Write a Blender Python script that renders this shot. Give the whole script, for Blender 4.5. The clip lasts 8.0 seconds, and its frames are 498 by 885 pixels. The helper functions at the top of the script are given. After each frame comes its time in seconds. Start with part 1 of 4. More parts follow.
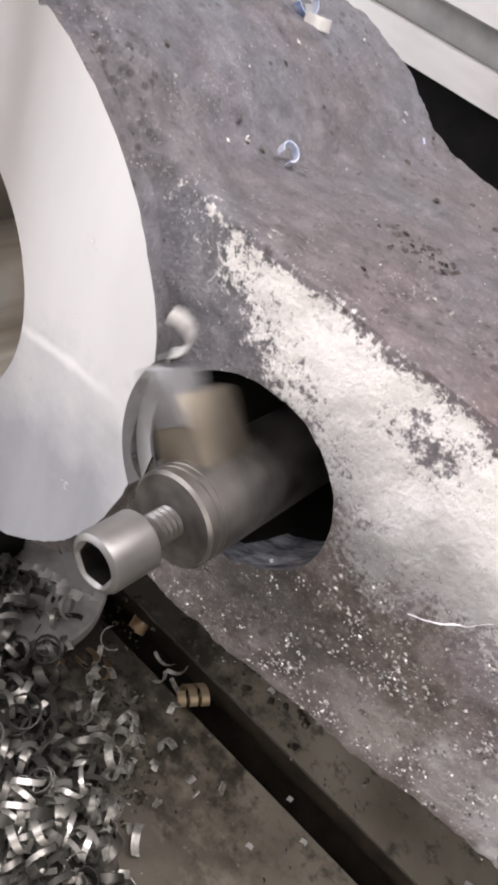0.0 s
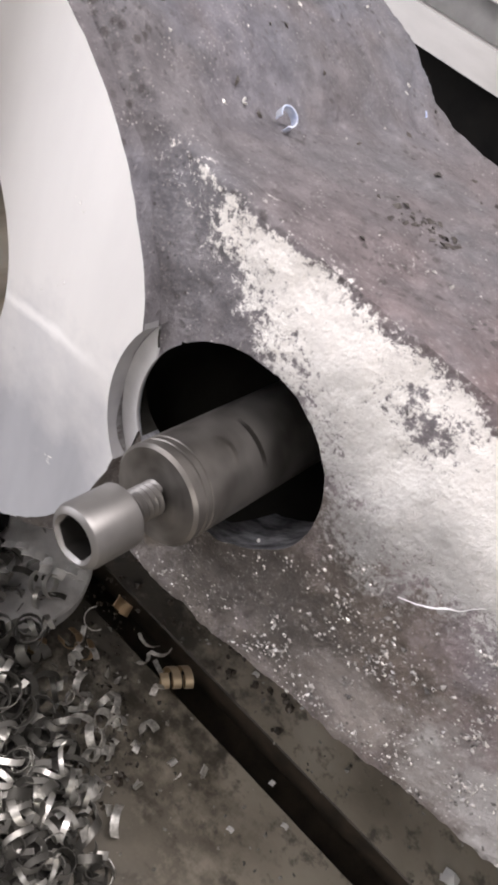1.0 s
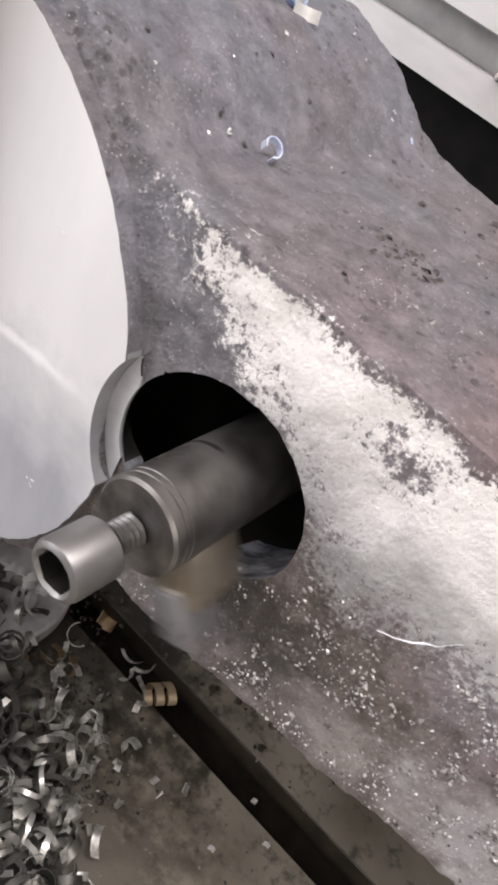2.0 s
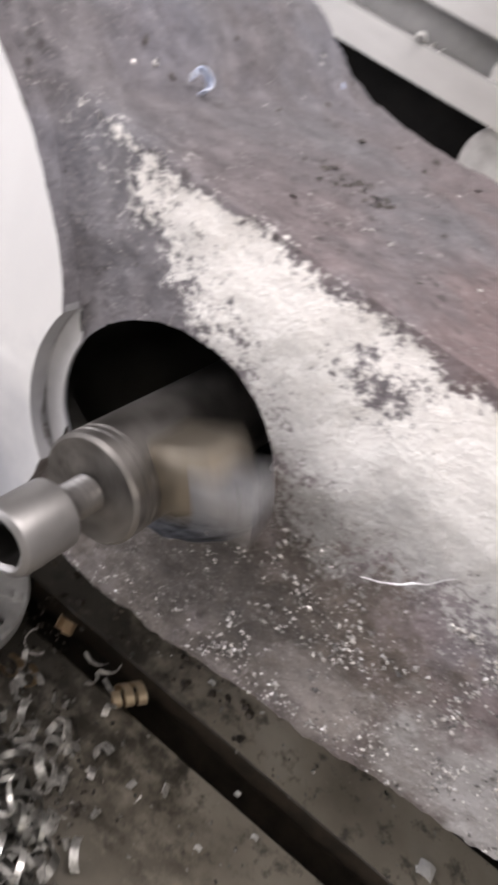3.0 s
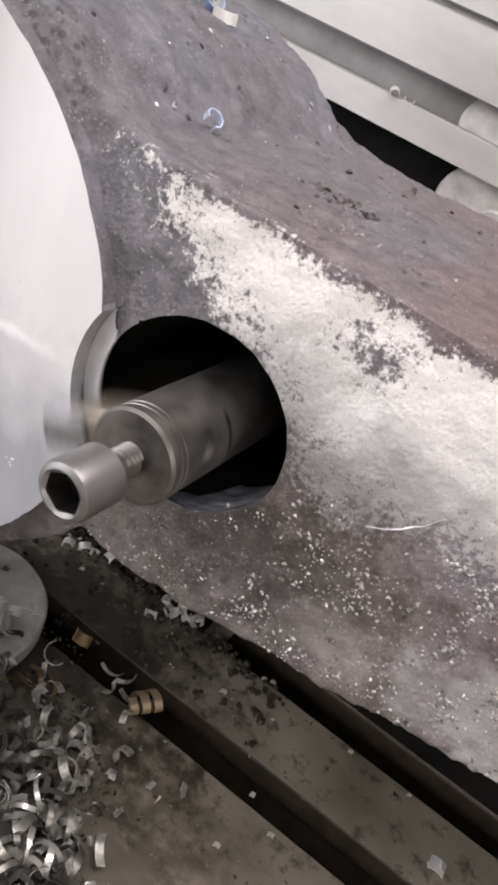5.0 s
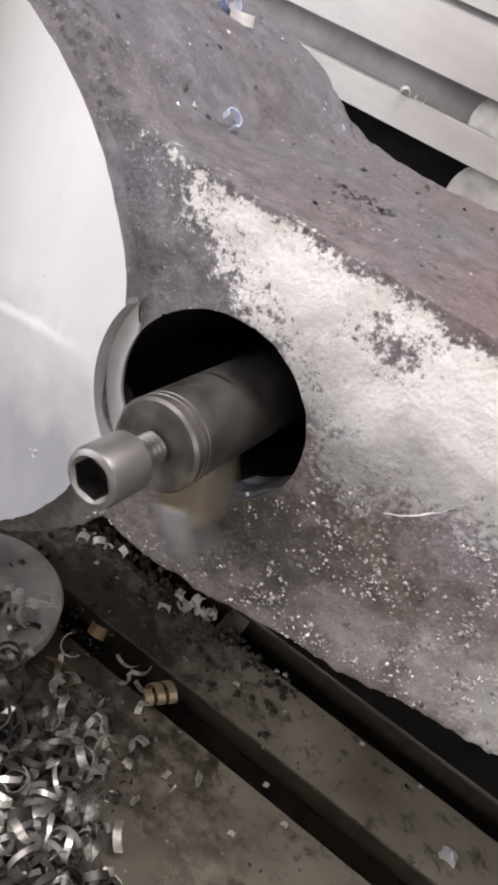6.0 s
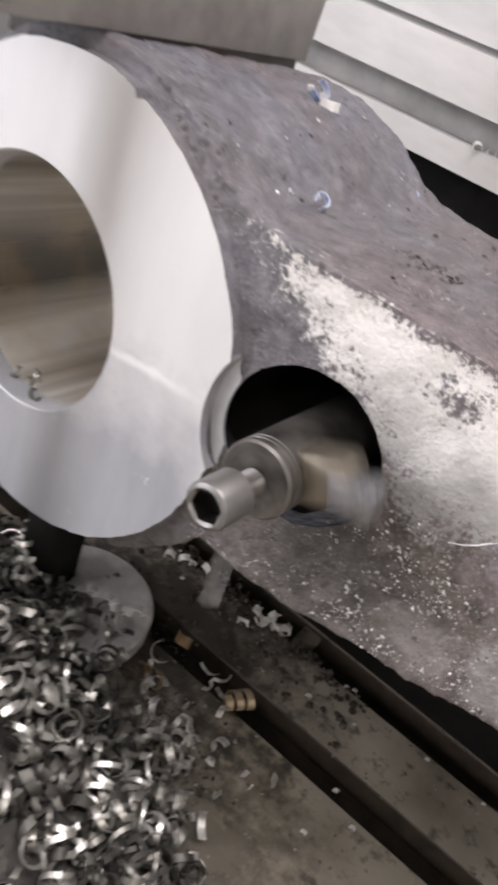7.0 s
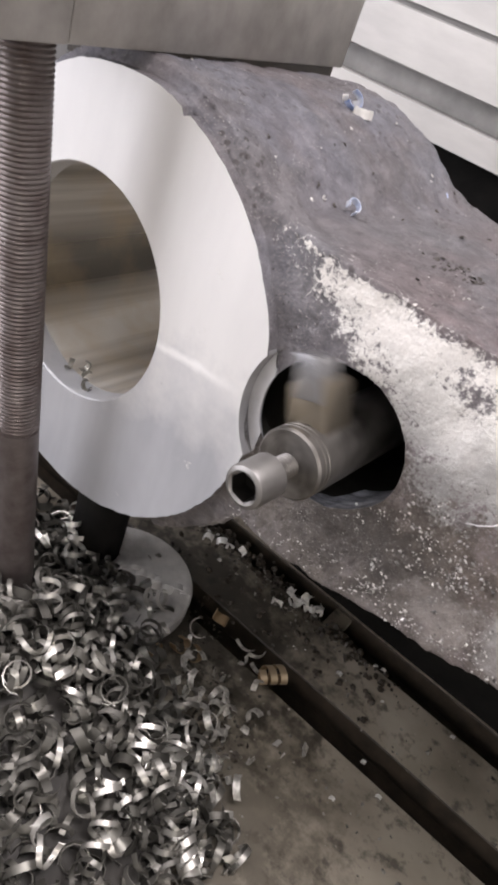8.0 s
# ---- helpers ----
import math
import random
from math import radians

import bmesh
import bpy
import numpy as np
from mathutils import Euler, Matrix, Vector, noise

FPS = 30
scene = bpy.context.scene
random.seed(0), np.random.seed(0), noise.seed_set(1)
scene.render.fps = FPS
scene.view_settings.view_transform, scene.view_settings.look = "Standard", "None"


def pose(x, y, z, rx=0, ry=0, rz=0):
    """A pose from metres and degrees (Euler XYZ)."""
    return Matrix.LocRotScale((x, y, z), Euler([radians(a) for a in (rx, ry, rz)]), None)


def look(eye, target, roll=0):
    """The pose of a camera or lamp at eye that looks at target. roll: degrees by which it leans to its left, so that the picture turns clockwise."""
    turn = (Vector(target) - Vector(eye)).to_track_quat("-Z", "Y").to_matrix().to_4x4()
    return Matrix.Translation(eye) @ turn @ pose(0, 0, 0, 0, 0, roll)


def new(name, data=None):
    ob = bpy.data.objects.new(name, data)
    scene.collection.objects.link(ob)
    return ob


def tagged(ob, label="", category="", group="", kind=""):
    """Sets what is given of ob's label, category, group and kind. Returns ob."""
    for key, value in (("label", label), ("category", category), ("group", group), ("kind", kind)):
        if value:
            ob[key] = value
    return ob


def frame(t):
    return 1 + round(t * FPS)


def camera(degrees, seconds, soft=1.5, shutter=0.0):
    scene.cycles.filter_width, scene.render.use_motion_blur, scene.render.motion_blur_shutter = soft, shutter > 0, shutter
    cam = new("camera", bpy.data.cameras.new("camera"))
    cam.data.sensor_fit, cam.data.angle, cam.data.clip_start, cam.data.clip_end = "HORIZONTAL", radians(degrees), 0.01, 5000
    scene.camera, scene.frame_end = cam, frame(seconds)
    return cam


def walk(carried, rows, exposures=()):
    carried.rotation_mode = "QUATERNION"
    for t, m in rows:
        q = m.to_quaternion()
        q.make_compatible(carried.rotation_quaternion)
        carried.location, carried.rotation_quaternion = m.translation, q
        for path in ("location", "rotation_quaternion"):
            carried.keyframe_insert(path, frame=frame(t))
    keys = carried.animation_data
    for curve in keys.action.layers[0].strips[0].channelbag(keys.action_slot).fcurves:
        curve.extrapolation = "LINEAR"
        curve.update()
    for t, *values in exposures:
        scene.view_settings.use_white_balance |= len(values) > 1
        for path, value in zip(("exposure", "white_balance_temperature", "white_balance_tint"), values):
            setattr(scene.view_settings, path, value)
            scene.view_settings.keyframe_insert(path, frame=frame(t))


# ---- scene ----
cam = camera(38.5, 8.0, 3.5, 0.7)
PATH = [
    (0, (0.3, -0.196, 0.548), (-0.341, 1.23, -0.7), 26.9),
    (0.5, (0.3, -0.195, 0.542), (-0.313, 1.235, -0.715), 28.2),
    (1, (0.3, -0.19, 0.539), (-0.297, 1.24, -0.726), 29.2),
    (1.5, (0.297, -0.192, 0.546), (-0.294, 1.251, -0.706), 29.8),
    (1.7, (0.295, -0.19, 0.548), (-0.293, 1.259, -0.699), 30.1),
    (2.8, (0.296, -0.178, 0.527), (-0.227, 1.305, -0.709), 29.2),
    (3, (0.299, -0.18, 0.518), (-0.183, 1.364, -0.658), 28.0),
    (3.5, (0.316, -0.201, 0.521), (-0.181, 1.401, -0.568), 25.3),
    (4, (0.313, -0.213, 0.512), (-0.212, 1.395, -0.554), 25.5),
    (5.5, (0.322, -0.234, 0.514), (-0.235, 1.372, -0.541), 25.2),
    (6, (0.32, -0.239, 0.512), (-0.244, 1.361, -0.547), 25.1),
    (6.5, (0.318, -0.25, 0.518), (-0.288, 1.326, -0.553), 24.6),
    (7, (0.326, -0.287, 0.545), (-0.415, 1.225, -0.534), 22.7),
    (7.5, (0.337, -0.317, 0.562), (-0.476, 1.139, -0.541), 21.5),
    (8, (0.341, -0.313, 0.563), (-0.46, 1.129, -0.569), 21.6),
]
walk(cam, [(t, look(eye, target, roll)) for t, eye, target, roll in PATH], [(0.0, 0.44, 6500, 17), (6.0, 0.33, 6500, 17), (8.0, 0.33, 6500, 17)])


from mathutils.bvhtree import BVHTree


# ---- light ----
def area(name, eye, target, sx, sy, watts, colour):
    d = bpy.data.lights.new(name, "AREA")
    d.shape, d.size, d.size_y, d.energy, d.color = "RECTANGLE", sx, sy, watts, colour
    ob = new(name, d)
    ob.matrix_world = look(eye, target)
    return ob


world = bpy.data.worlds.new("world")
scene.world = world
world.use_nodes = True
world.node_tree.nodes["Background"].inputs[0].default_value = (0.9, 0.95, 1.0, 1)
world.node_tree.nodes["Background"].inputs[1].default_value = 0.02
# unseen sources: a low window light behind the camera and a roof light
area("window_light", (-2.7, -2.6, 0.85), (0.0, 0.0, 0.4), 5.2, 2.6, 262, (0.95, 0.97, 1.0))
area("roof_light", (0.7, -0.2, 3.3), (0.3, 0.2, 0.3), 2.2, 1.1, 84, (1.0, 0.97, 0.94))
# two unseen fill lamps, added to brighten the bore and the flange
area("side_window_light", (2.3, -2.5, 1.2), (0.0, 0.0, 0.35), 1.6, 0.9, 26, (1.0, 0.95, 0.86))
area("work_light", (-0.45, -0.8, 1.35), (0.1, 0.0, 0.42), 1.0, 0.7, 7, (1.0, 0.97, 0.94))


# ---- materials ----
class Nodes:
    """A small builder for node materials."""

    def __init__(self, name):
        self.m = bpy.data.materials.new(name)
        self.m.use_nodes = True
        self.t = self.m.node_tree
        self.b = self.t.nodes["Principled BSDF"]
        self.pos = self.t.nodes.new("ShaderNodeTexCoord").outputs["Object"]

    def link(self, a, b):
        if hasattr(a, "is_output"):
            self.t.links.new(a, b)
        else:
            b.default_value = a

    def noise(self, scale, detail=4.0, rough=0.55, stretch=None, lac=2.0, vec=None):
        n = self.t.nodes.new("ShaderNodeTexNoise")
        n.inputs["Scale"].default_value, n.inputs["Detail"].default_value = scale, detail
        n.inputs["Roughness"].default_value = rough
        v = vec or self.pos
        if stretch:
            mp = self.t.nodes.new("ShaderNodeMapping")
            mp.inputs["Scale"].default_value = stretch
            self.link(v, mp.inputs["Vector"])
            v = mp.outputs["Vector"]
        self.link(v, n.inputs["Vector"])
        return n.outputs["Fac"]

    def voronoi(self, scale, feature="F1"):
        n = self.t.nodes.new("ShaderNodeTexVoronoi")
        n.feature = feature
        n.inputs["Scale"].default_value = scale
        self.link(self.pos, n.inputs["Vector"])
        return n.outputs["Distance"]

    def math(self, op, a, b=0.0, clamp=False):
        n = self.t.nodes.new("ShaderNodeMath")
        n.operation, n.use_clamp = op, clamp
        self.link(a, n.inputs[0])
        self.link(b, n.inputs[1])
        return n.outputs[0]

    def ramp(self, fac, *stops):
        n = self.t.nodes.new("ShaderNodeValToRGB")
        e = n.color_ramp.elements
        while len(e) < len(stops):
            e.new(0.5)
        for k, (p, c) in zip(e, stops):
            k.position = p
            k.color = (c, c, c, 1) if isinstance(c, (int, float)) else (*c, 1)
        self.link(fac, n.inputs[0])
        return n.outputs[0]

    def mix(self, fac, a, b):
        n = self.t.nodes.new("ShaderNodeMix")
        n.data_type = "RGBA"
        self.link(fac, n.inputs[0])
        self.link(a if hasattr(a, "is_output") else (*a, 1), n.inputs[6])
        self.link(b if hasattr(b, "is_output") else (*b, 1), n.inputs[7])
        return n.outputs[2]

    def bump(self, *layers):
        last = None
        for h, strength, dist in layers:
            n = self.t.nodes.new("ShaderNodeBump")
            n.inputs["Strength"].default_value, n.inputs["Distance"].default_value = strength, dist
            self.link(h, n.inputs["Height"])
            if last:
                self.link(last, n.inputs["Normal"])
            last = n.outputs["Normal"]
        self.link(last, self.b.inputs["Normal"])

    def done(self, colour, rough, metal=0.0):
        self.link(colour if hasattr(colour, "is_output") else (*colour, 1), self.b.inputs["Base Color"])
        self.link(rough, self.b.inputs["Roughness"])
        self.link(metal, self.b.inputs["Metallic"])
        return self.m


def xyz(n):
    sep = n.t.nodes.new("ShaderNodeSeparateXYZ")
    n.link(n.pos, sep.inputs[0])
    return sep.outputs


def blotch(n, x, z, cx, cz, rx, rz):
    """A ragged stain about (cx, cz) on the front of the web."""
    dx = n.math("DIVIDE", n.math("SUBTRACT", x, cx), rx)
    dz = n.math("DIVIDE", n.math("SUBTRACT", z, cz), rz)
    d = n.math("SQRT", n.math("ADD", n.math("MULTIPLY", dx, dx), n.math("MULTIPLY", dz, dz)))
    d = n.math("ADD", d, n.math("MULTIPLY", n.math("SUBTRACT", n.noise(55, 5, 0.7), 0.5), 2.2))
    return n.ramp(d, (0.45, 1.0), (1.0, 0.0))


def cast_iron():
    """Rough, oily cast iron with rust, grit and a rubbed, flaking white coat under the rib's edge."""
    n = Nodes("cast_iron")
    big, mid, fine, flake = n.noise(11, 5), n.noise(75, 7, 0.7), n.noise(520, 4, 0.65), n.noise(330, 5, 0.75)
    iron = n.ramp(mid, (0.28, (0.080, 0.077, 0.084)), (0.5, (0.144, 0.138, 0.149)), (0.72, (0.228, 0.220, 0.234)))
    rust = n.ramp(mid, (0.3, (0.085, 0.046, 0.040)), (0.52, (0.185, 0.112, 0.102)), (0.75, (0.27, 0.175, 0.162)))
    x, y, z = xyz(n)
    along = n.math("MULTIPLY", n.math("SUBTRACT", x, 0.15), 3.0, True)
    rusty = n.math("MULTIPLY", n.ramp(n.math("ADD", big, n.math("MULTIPLY", along, 0.16)), (0.38, 0.0), (0.56, 1.0)), n.math("MULTIPLY", n.math("ADD", 0.14, n.math("MULTIPLY", along, 1.5)), n.math("ADD", 0.35, n.math("MULTIPLY", n.math("SUBTRACT", z, 0.42), 20, True)), True))
    col = n.mix(rusty, iron, rust)
    blue = n.math("MULTIPLY", n.ramp(n.noise(16, 4), (0.42, 0.0), (0.6, 1.0)), n.math("MULTIPLY", n.math("SUBTRACT", 0.17, x), 14, True))
    col = n.mix(n.math("MULTIPLY", blue, 0.5), col, n.ramp(mid, (0.3, (0.10, 0.105, 0.135)), (0.7, (0.25, 0.26, 0.31))))
    # Brown oil stain, strengthened for the shade below the hole.
    oil = blotch(n, x, z, 0.258, 0.310, 0.125, 0.064)
    col = n.mix(n.math("MULTIPLY", oil, 0.92), col, n.ramp(n.math("ADD", n.math("MULTIPLY", mid, 0.6), n.math("MULTIPLY", n.noise(30, 5, 0.65), 0.4)), (0.34, (0.040, 0.032, 0.025)), (0.64, (0.145, 0.115, 0.092))))
    dull = n.math("MULTIPLY", n.math("MULTIPLY", n.math("SUBTRACT", 0.36, z), 16, True), n.math("LESS_THAN", y, 0.03))
    col = n.mix(n.math("MULTIPLY", dull, n.ramp(n.noise(26, 5, 0.65), (0.36, 0.25), (0.6, 0.9))), col, n.ramp(mid, (0.3, (0.062, 0.053, 0.046)), (0.7, (0.185, 0.165, 0.148))))
    # Second blotch: oil plus the bar's shadow painted in under the hole.
    oil_and_shadow = blotch(n, x, z, 0.245, 0.310, 0.075, 0.05)
    col = n.mix(n.math("MULTIPLY", oil_and_shadow, 0.75), col, n.ramp(mid, (0.3, (0.022, 0.020, 0.020)), (0.7, (0.085, 0.075, 0.07))))
    bare = blotch(n, x, z, 0.39, 0.310, 0.062, 0.036)
    col = n.mix(n.math("MULTIPLY", bare, 0.85), col, (0.34, 0.33, 0.325))
    pink = blotch(n, x, z, 0.312, 0.294, 0.03, 0.022)
    col = n.mix(n.math("MULTIPLY", pink, 0.35), col, (0.38, 0.35, 0.335))
    col = n.mix(n.math("MULTIPLY", n.ramp(fine, (0.56, 0.0), (0.68, 1.0)), 0.45), col, (0.34, 0.32, 0.32))
    col = n.mix(n.math("MULTIPLY", n.ramp(flake, (0.3, 1.0), (0.4, 0.0)), 0.8), col, (0.035, 0.032, 0.032))
    # the rubbed coat: a wedge that opens from the rib's end, with a bare pitted spot
    low = n.math("MAXIMUM", n.math("SUBTRACT", 0.5345, n.math("MULTIPLY", x, 0.65)), n.math("ADD", 0.290, n.math("MULTIPLY", x, 0.23)))
    edge = n.math("SUBTRACT", z, low)
    side = n.math("MULTIPLY", n.math("SUBTRACT", x, 0.146), 0.9)
    upper = n.math("MULTIPLY", n.math("SUBTRACT", n.math("SUBTRACT", 0.4365, n.math("MULTIPLY", n.math("SUBTRACT", x, 0.2), 0.03)), z), 4.2)
    lim = n.math("MINIMUM", n.math("MINIMUM", edge, upper), side)
    dx, dz = n.math("SUBTRACT", x, 0.268), n.math("MULTIPLY", n.math("SUBTRACT", z, 0.4185), 1.5)
    spot = n.math("SUBTRACT", n.math("SQRT", n.math("ADD", n.math("MULTIPLY", dx, dx), n.math("MULTIPLY", dz, dz))), 0.0045)
    lim = n.math("MINIMUM", lim, spot)
    wob = n.math("MULTIPLY", n.math("SUBTRACT", n.noise(52, 5, 0.7), 0.5), 2.2)
    wob2 = n.math("MULTIPLY", n.math("SUBTRACT", n.noise(300, 6, 0.85), 0.5), 4.6)
    d = n.math("ADD", n.math("MULTIPLY", lim, 33), n.math("ADD", wob, wob2))
    coat = n.math("MULTIPLY", n.ramp(n.math("ADD", d, 0.40), (0.34, 0.0), (0.60, 1.0)), n.math("LESS_THAN", y, 0.026))
    thick = n.math("ADD", n.math("MULTIPLY", n.math("SUBTRACT", z, 0.364), 15.5), n.math("MULTIPLY", n.math("SUBTRACT", n.noise(18, 6, 0.65), 0.5), 1.3))
    white = n.ramp(thick, (0.0, (0.235, 0.23, 0.225)), (0.35, (0.40, 0.392, 0.38)), (0.62, (0.66, 0.645, 0.62)), (0.95, (0.80, 0.772, 0.738)))
    white = n.mix(n.math("MULTIPLY", n.ramp(n.noise(150, 5, 0.7), (0.3, 1.0), (0.42, 0.0)), 0.4), white, (0.3, 0.29, 0.28))
    bald = n.math("SUBTRACT", 1.0, n.math("MULTIPLY", coat, 0.85))
    col = n.mix(coat, col, white)
    pit = n.math("MULTIPLY", n.ramp(n.voronoi(260), (0.13, 1.0), (0.24, 0.0)), n.ramp(n.noise(50, 3), (0.5, 0.0), (0.62, 1.0)))
    col = n.mix(n.math("MULTIPLY", n.math("MULTIPLY", pit, 0.75), bald), col, (0.03, 0.027, 0.026))
    hollow = n.math("MULTIPLY", n.ramp(n.math("ADD", n.voronoi(150), n.math("MULTIPLY", n.math("SUBTRACT", flake, 0.5), 0.5)), (0.18, 1.0), (0.32, 0.0)), n.ramp(n.noise(24, 4), (0.48, 0.0), (0.60, 1.0)))
    col = n.mix(n.math("MULTIPLY", n.math("MULTIPLY", hollow, 0.7), bald), col, (0.04, 0.033, 0.031))
    grit = n.ramp(n.math("ADD", n.voronoi(460), n.math("MULTIPLY", n.math("SUBTRACT", fine, 0.5), 0.3)), (0.13, 1.0), (0.24, 0.0))
    few = n.ramp(n.noise(60, 5, 0.65), (0.48, 0.0), (0.64, 1.0))
    col = n.mix(n.math("MULTIPLY", grit, few), col, (0.5, 0.475, 0.46))
    n.bump((mid, 0.5, 0.0036), (flake, 0.55, 0.0018), (fine, 0.45, 0.0009), (n.voronoi(330), 0.3, 0.0008))
    return n.done(col, n.ramp(mid, (0.3, 0.42), (0.7, 0.68)), 0.0)


def machined(name, lo, hi, rough, metal=0.9, stretch=(1, 1, 1), scale=25):
    n = Nodes(name)
    a, f = n.noise(scale, 5, 0.6, stretch), n.noise(scale * 14, 4, 0.6, stretch)
    col = n.ramp(a, (0.35, lo), (0.65, hi))
    n.bump((f, 0.15, 0.0006))
    r = n.math("ADD", rough - 0.08, n.math("MULTIPLY", a, 0.16))
    return n.done(col, r, metal)


def flange_face():
    """Turned steel face with faint upright streaks, darker, bluer and smoother below an uneven line."""
    n = Nodes("flange_face")
    x, y, z = xyz(n)
    a, f, b = n.noise(9, 5, 0.6, (1, 1, 0.3)), n.noise(120, 4, 0.6, (1, 1, 0.3)), n.noise(26, 5, 0.6)
    col = n.ramp(a, (0.35, (0.70, 0.692, 0.688)), (0.65, (0.83, 0.821, 0.81)))
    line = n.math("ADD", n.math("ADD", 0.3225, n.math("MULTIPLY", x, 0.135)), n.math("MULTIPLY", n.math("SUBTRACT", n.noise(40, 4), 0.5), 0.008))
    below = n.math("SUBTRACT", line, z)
    lower_tone = n.math("ADD", n.math("MULTIPLY", below, 9), n.math("MULTIPLY", n.math("SUBTRACT", b, 0.5), 1.3))
    lower_tone = n.ramp(n.math("ADD", lower_tone, 0.3), (0.2, 0.0), (0.9, 1.0))
    col = n.mix(n.math("MULTIPLY", lower_tone, 0.88), col, n.ramp(a, (0.35, (0.34, 0.352, 0.385)), (0.65, (0.53, 0.545, 0.58))))
    # a bright smeared score that runs out from the bore and frays
    taper = n.math("MULTIPLY", n.math("MULTIPLY", n.math("SUBTRACT", x, 0.066), 60, True), n.math("MULTIPLY", n.math("SUBTRACT", 0.152, x), 26, True))
    streak = n.math("ABSOLUTE", n.math("DIVIDE", below, n.math("ADD", 0.0012, n.math("MULTIPLY", n.noise(160, 4, 0.6, (0.4, 1, 1)), 0.0062))))
    col = n.mix(n.math("MULTIPLY", n.math("MULTIPLY", n.ramp(streak, (0.2, 1.0), (1.0, 0.0)), taper), 0.8), col, (0.93, 0.925, 0.92))
    spot = n.math("MULTIPLY", n.ramp(n.voronoi(60), (0.05, 1.0), (0.1, 0.0)), n.ramp(n.noise(14, 3), (0.56, 0.0), (0.64, 1.0)))
    col = n.mix(n.math("MULTIPLY", spot, 0.7), col, (0.2, 0.19, 0.18))
    n.bump((f, 0.15, 0.0006))
    return n.done(col, n.math("SUBTRACT", n.math("ADD", 0.48, n.math("MULTIPLY", a, 0.16)), n.math("MULTIPLY", lower_tone, 0.14)), 0.3)


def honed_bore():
    """Bored steel with its reflections painted as broad bands along the bore and straw tints."""
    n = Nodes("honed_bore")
    glint_band, fine, tint = n.noise(9, 2.5, 0.5, (1, 0.03, 1)), n.noise(90, 3, 0.6, (1, 0.03, 1)), n.noise(22, 4)
    col = n.ramp(n.math("ADD", n.math("MULTIPLY", glint_band, 0.86), n.math("MULTIPLY", fine, 0.14)), (0.42, (0.24, 0.225, 0.2)), (0.50, (0.52, 0.495, 0.455)), (0.57, (0.97, 0.95, 0.91)))
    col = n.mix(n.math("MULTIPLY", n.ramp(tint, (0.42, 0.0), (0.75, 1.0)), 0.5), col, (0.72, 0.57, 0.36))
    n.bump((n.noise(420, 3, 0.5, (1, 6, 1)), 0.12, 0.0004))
    return n.done(col, n.ramp(glint_band, (0.35, 0.24), (0.65, 0.40)), 0.6)


def oily_table():
    n = Nodes("oily_table")
    a, m, f = n.noise(7, 5), n.noise(45, 6, 0.65), n.noise(300, 4)
    col = n.ramp(a, (0.3, (0.145, 0.125, 0.094)), (0.55, (0.29, 0.258, 0.208)), (0.75, (0.40, 0.363, 0.306)))
    dark = n.ramp(m, (0.36, 1.0), (0.46, 0.0))
    col = n.mix(n.math("MULTIPLY", dark, 0.7), col, (0.022, 0.019, 0.016))
    x, y, z = xyz(n)
    pool = n.math("MULTIPLY", blotch(n, x, y, 0.10, 0.15, 0.19, 0.13), 0.85)
    col = n.mix(pool, col, (0.028, 0.025, 0.02))
    film = n.math("MULTIPLY", blotch(n, x, y, 0.25, 0.0, 0.13, 0.14), 0.72)
    col = n.mix(film, col, n.ramp(m, (0.3, (0.030, 0.025, 0.017)), (0.7, (0.085, 0.072, 0.052))))
    grit = n.ramp(n.voronoi(160), (0.06, 1.0), (0.10, 0.0))
    few = n.ramp(n.noise(30, 3), (0.6, 0.0), (0.7, 1.0))
    col = n.mix(n.math("MULTIPLY", grit, few), col, (0.5, 0.47, 0.43))
    n.bump((m, 0.25, 0.002), (f, 0.2, 0.0006))
    return n.done(col, n.ramp(m, (0.3, 0.42), (0.7, 0.62)), 0.0)


def chip_steel(name, lo, hi):
    n = Nodes(name)
    g = n.t.nodes.new("ShaderNodeNewGeometry").outputs["Random Per Island"]
    col = n.ramp(g, (0.0, lo), (1.0, hi))
    n.bump((n.noise(500, 3), 0.2, 0.0005))
    return n.done(col, n.ramp(g, (0.0, 0.5), (1.0, 0.38)), 0.7)


def plain(name, lo, hi, rough, metal=0.0, scale=30):
    n = Nodes(name)
    a = n.noise(scale, 5, 0.6)
    n.bump((n.noise(scale * 10, 4), 0.2, 0.0008))
    return n.done(n.ramp(a, (0.3, lo), (0.7, hi)), rough, metal)


M_IRON = cast_iron()
M_FACE = flange_face()
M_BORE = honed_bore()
M_CUT = machined("fresh_cut", (0.50, 0.50, 0.51), (0.66, 0.66, 0.67), 0.42, 0.25, (1, 1, 1), 30)
M_LAND = machined("bored_land", (0.06, 0.062, 0.07), (0.50, 0.51, 0.55), 0.36, 0.5, (2, 5, 2), 40)
# Darker copy of the fresh cut, for the counterbore wall's shaded side.
M_WALL_CUT = machined("shaded_cut", (0.30, 0.30, 0.31), (0.42, 0.42, 0.43), 0.45, 0.3, (1, 1, 1), 30)
M_PALE_METAL = machined("burr_metal", (0.66, 0.66, 0.67), (0.8, 0.8, 0.8), 0.5, 0.65)
M_BAR = machined("bar_steel", (0.085, 0.079, 0.072), (0.245, 0.232, 0.218), 0.40, 0.8, (1, 0.6, 1), 60)
M_BOLT = machined("bolt_steel", (0.21, 0.203, 0.196), (0.29, 0.28, 0.272), 0.46, 0.8)
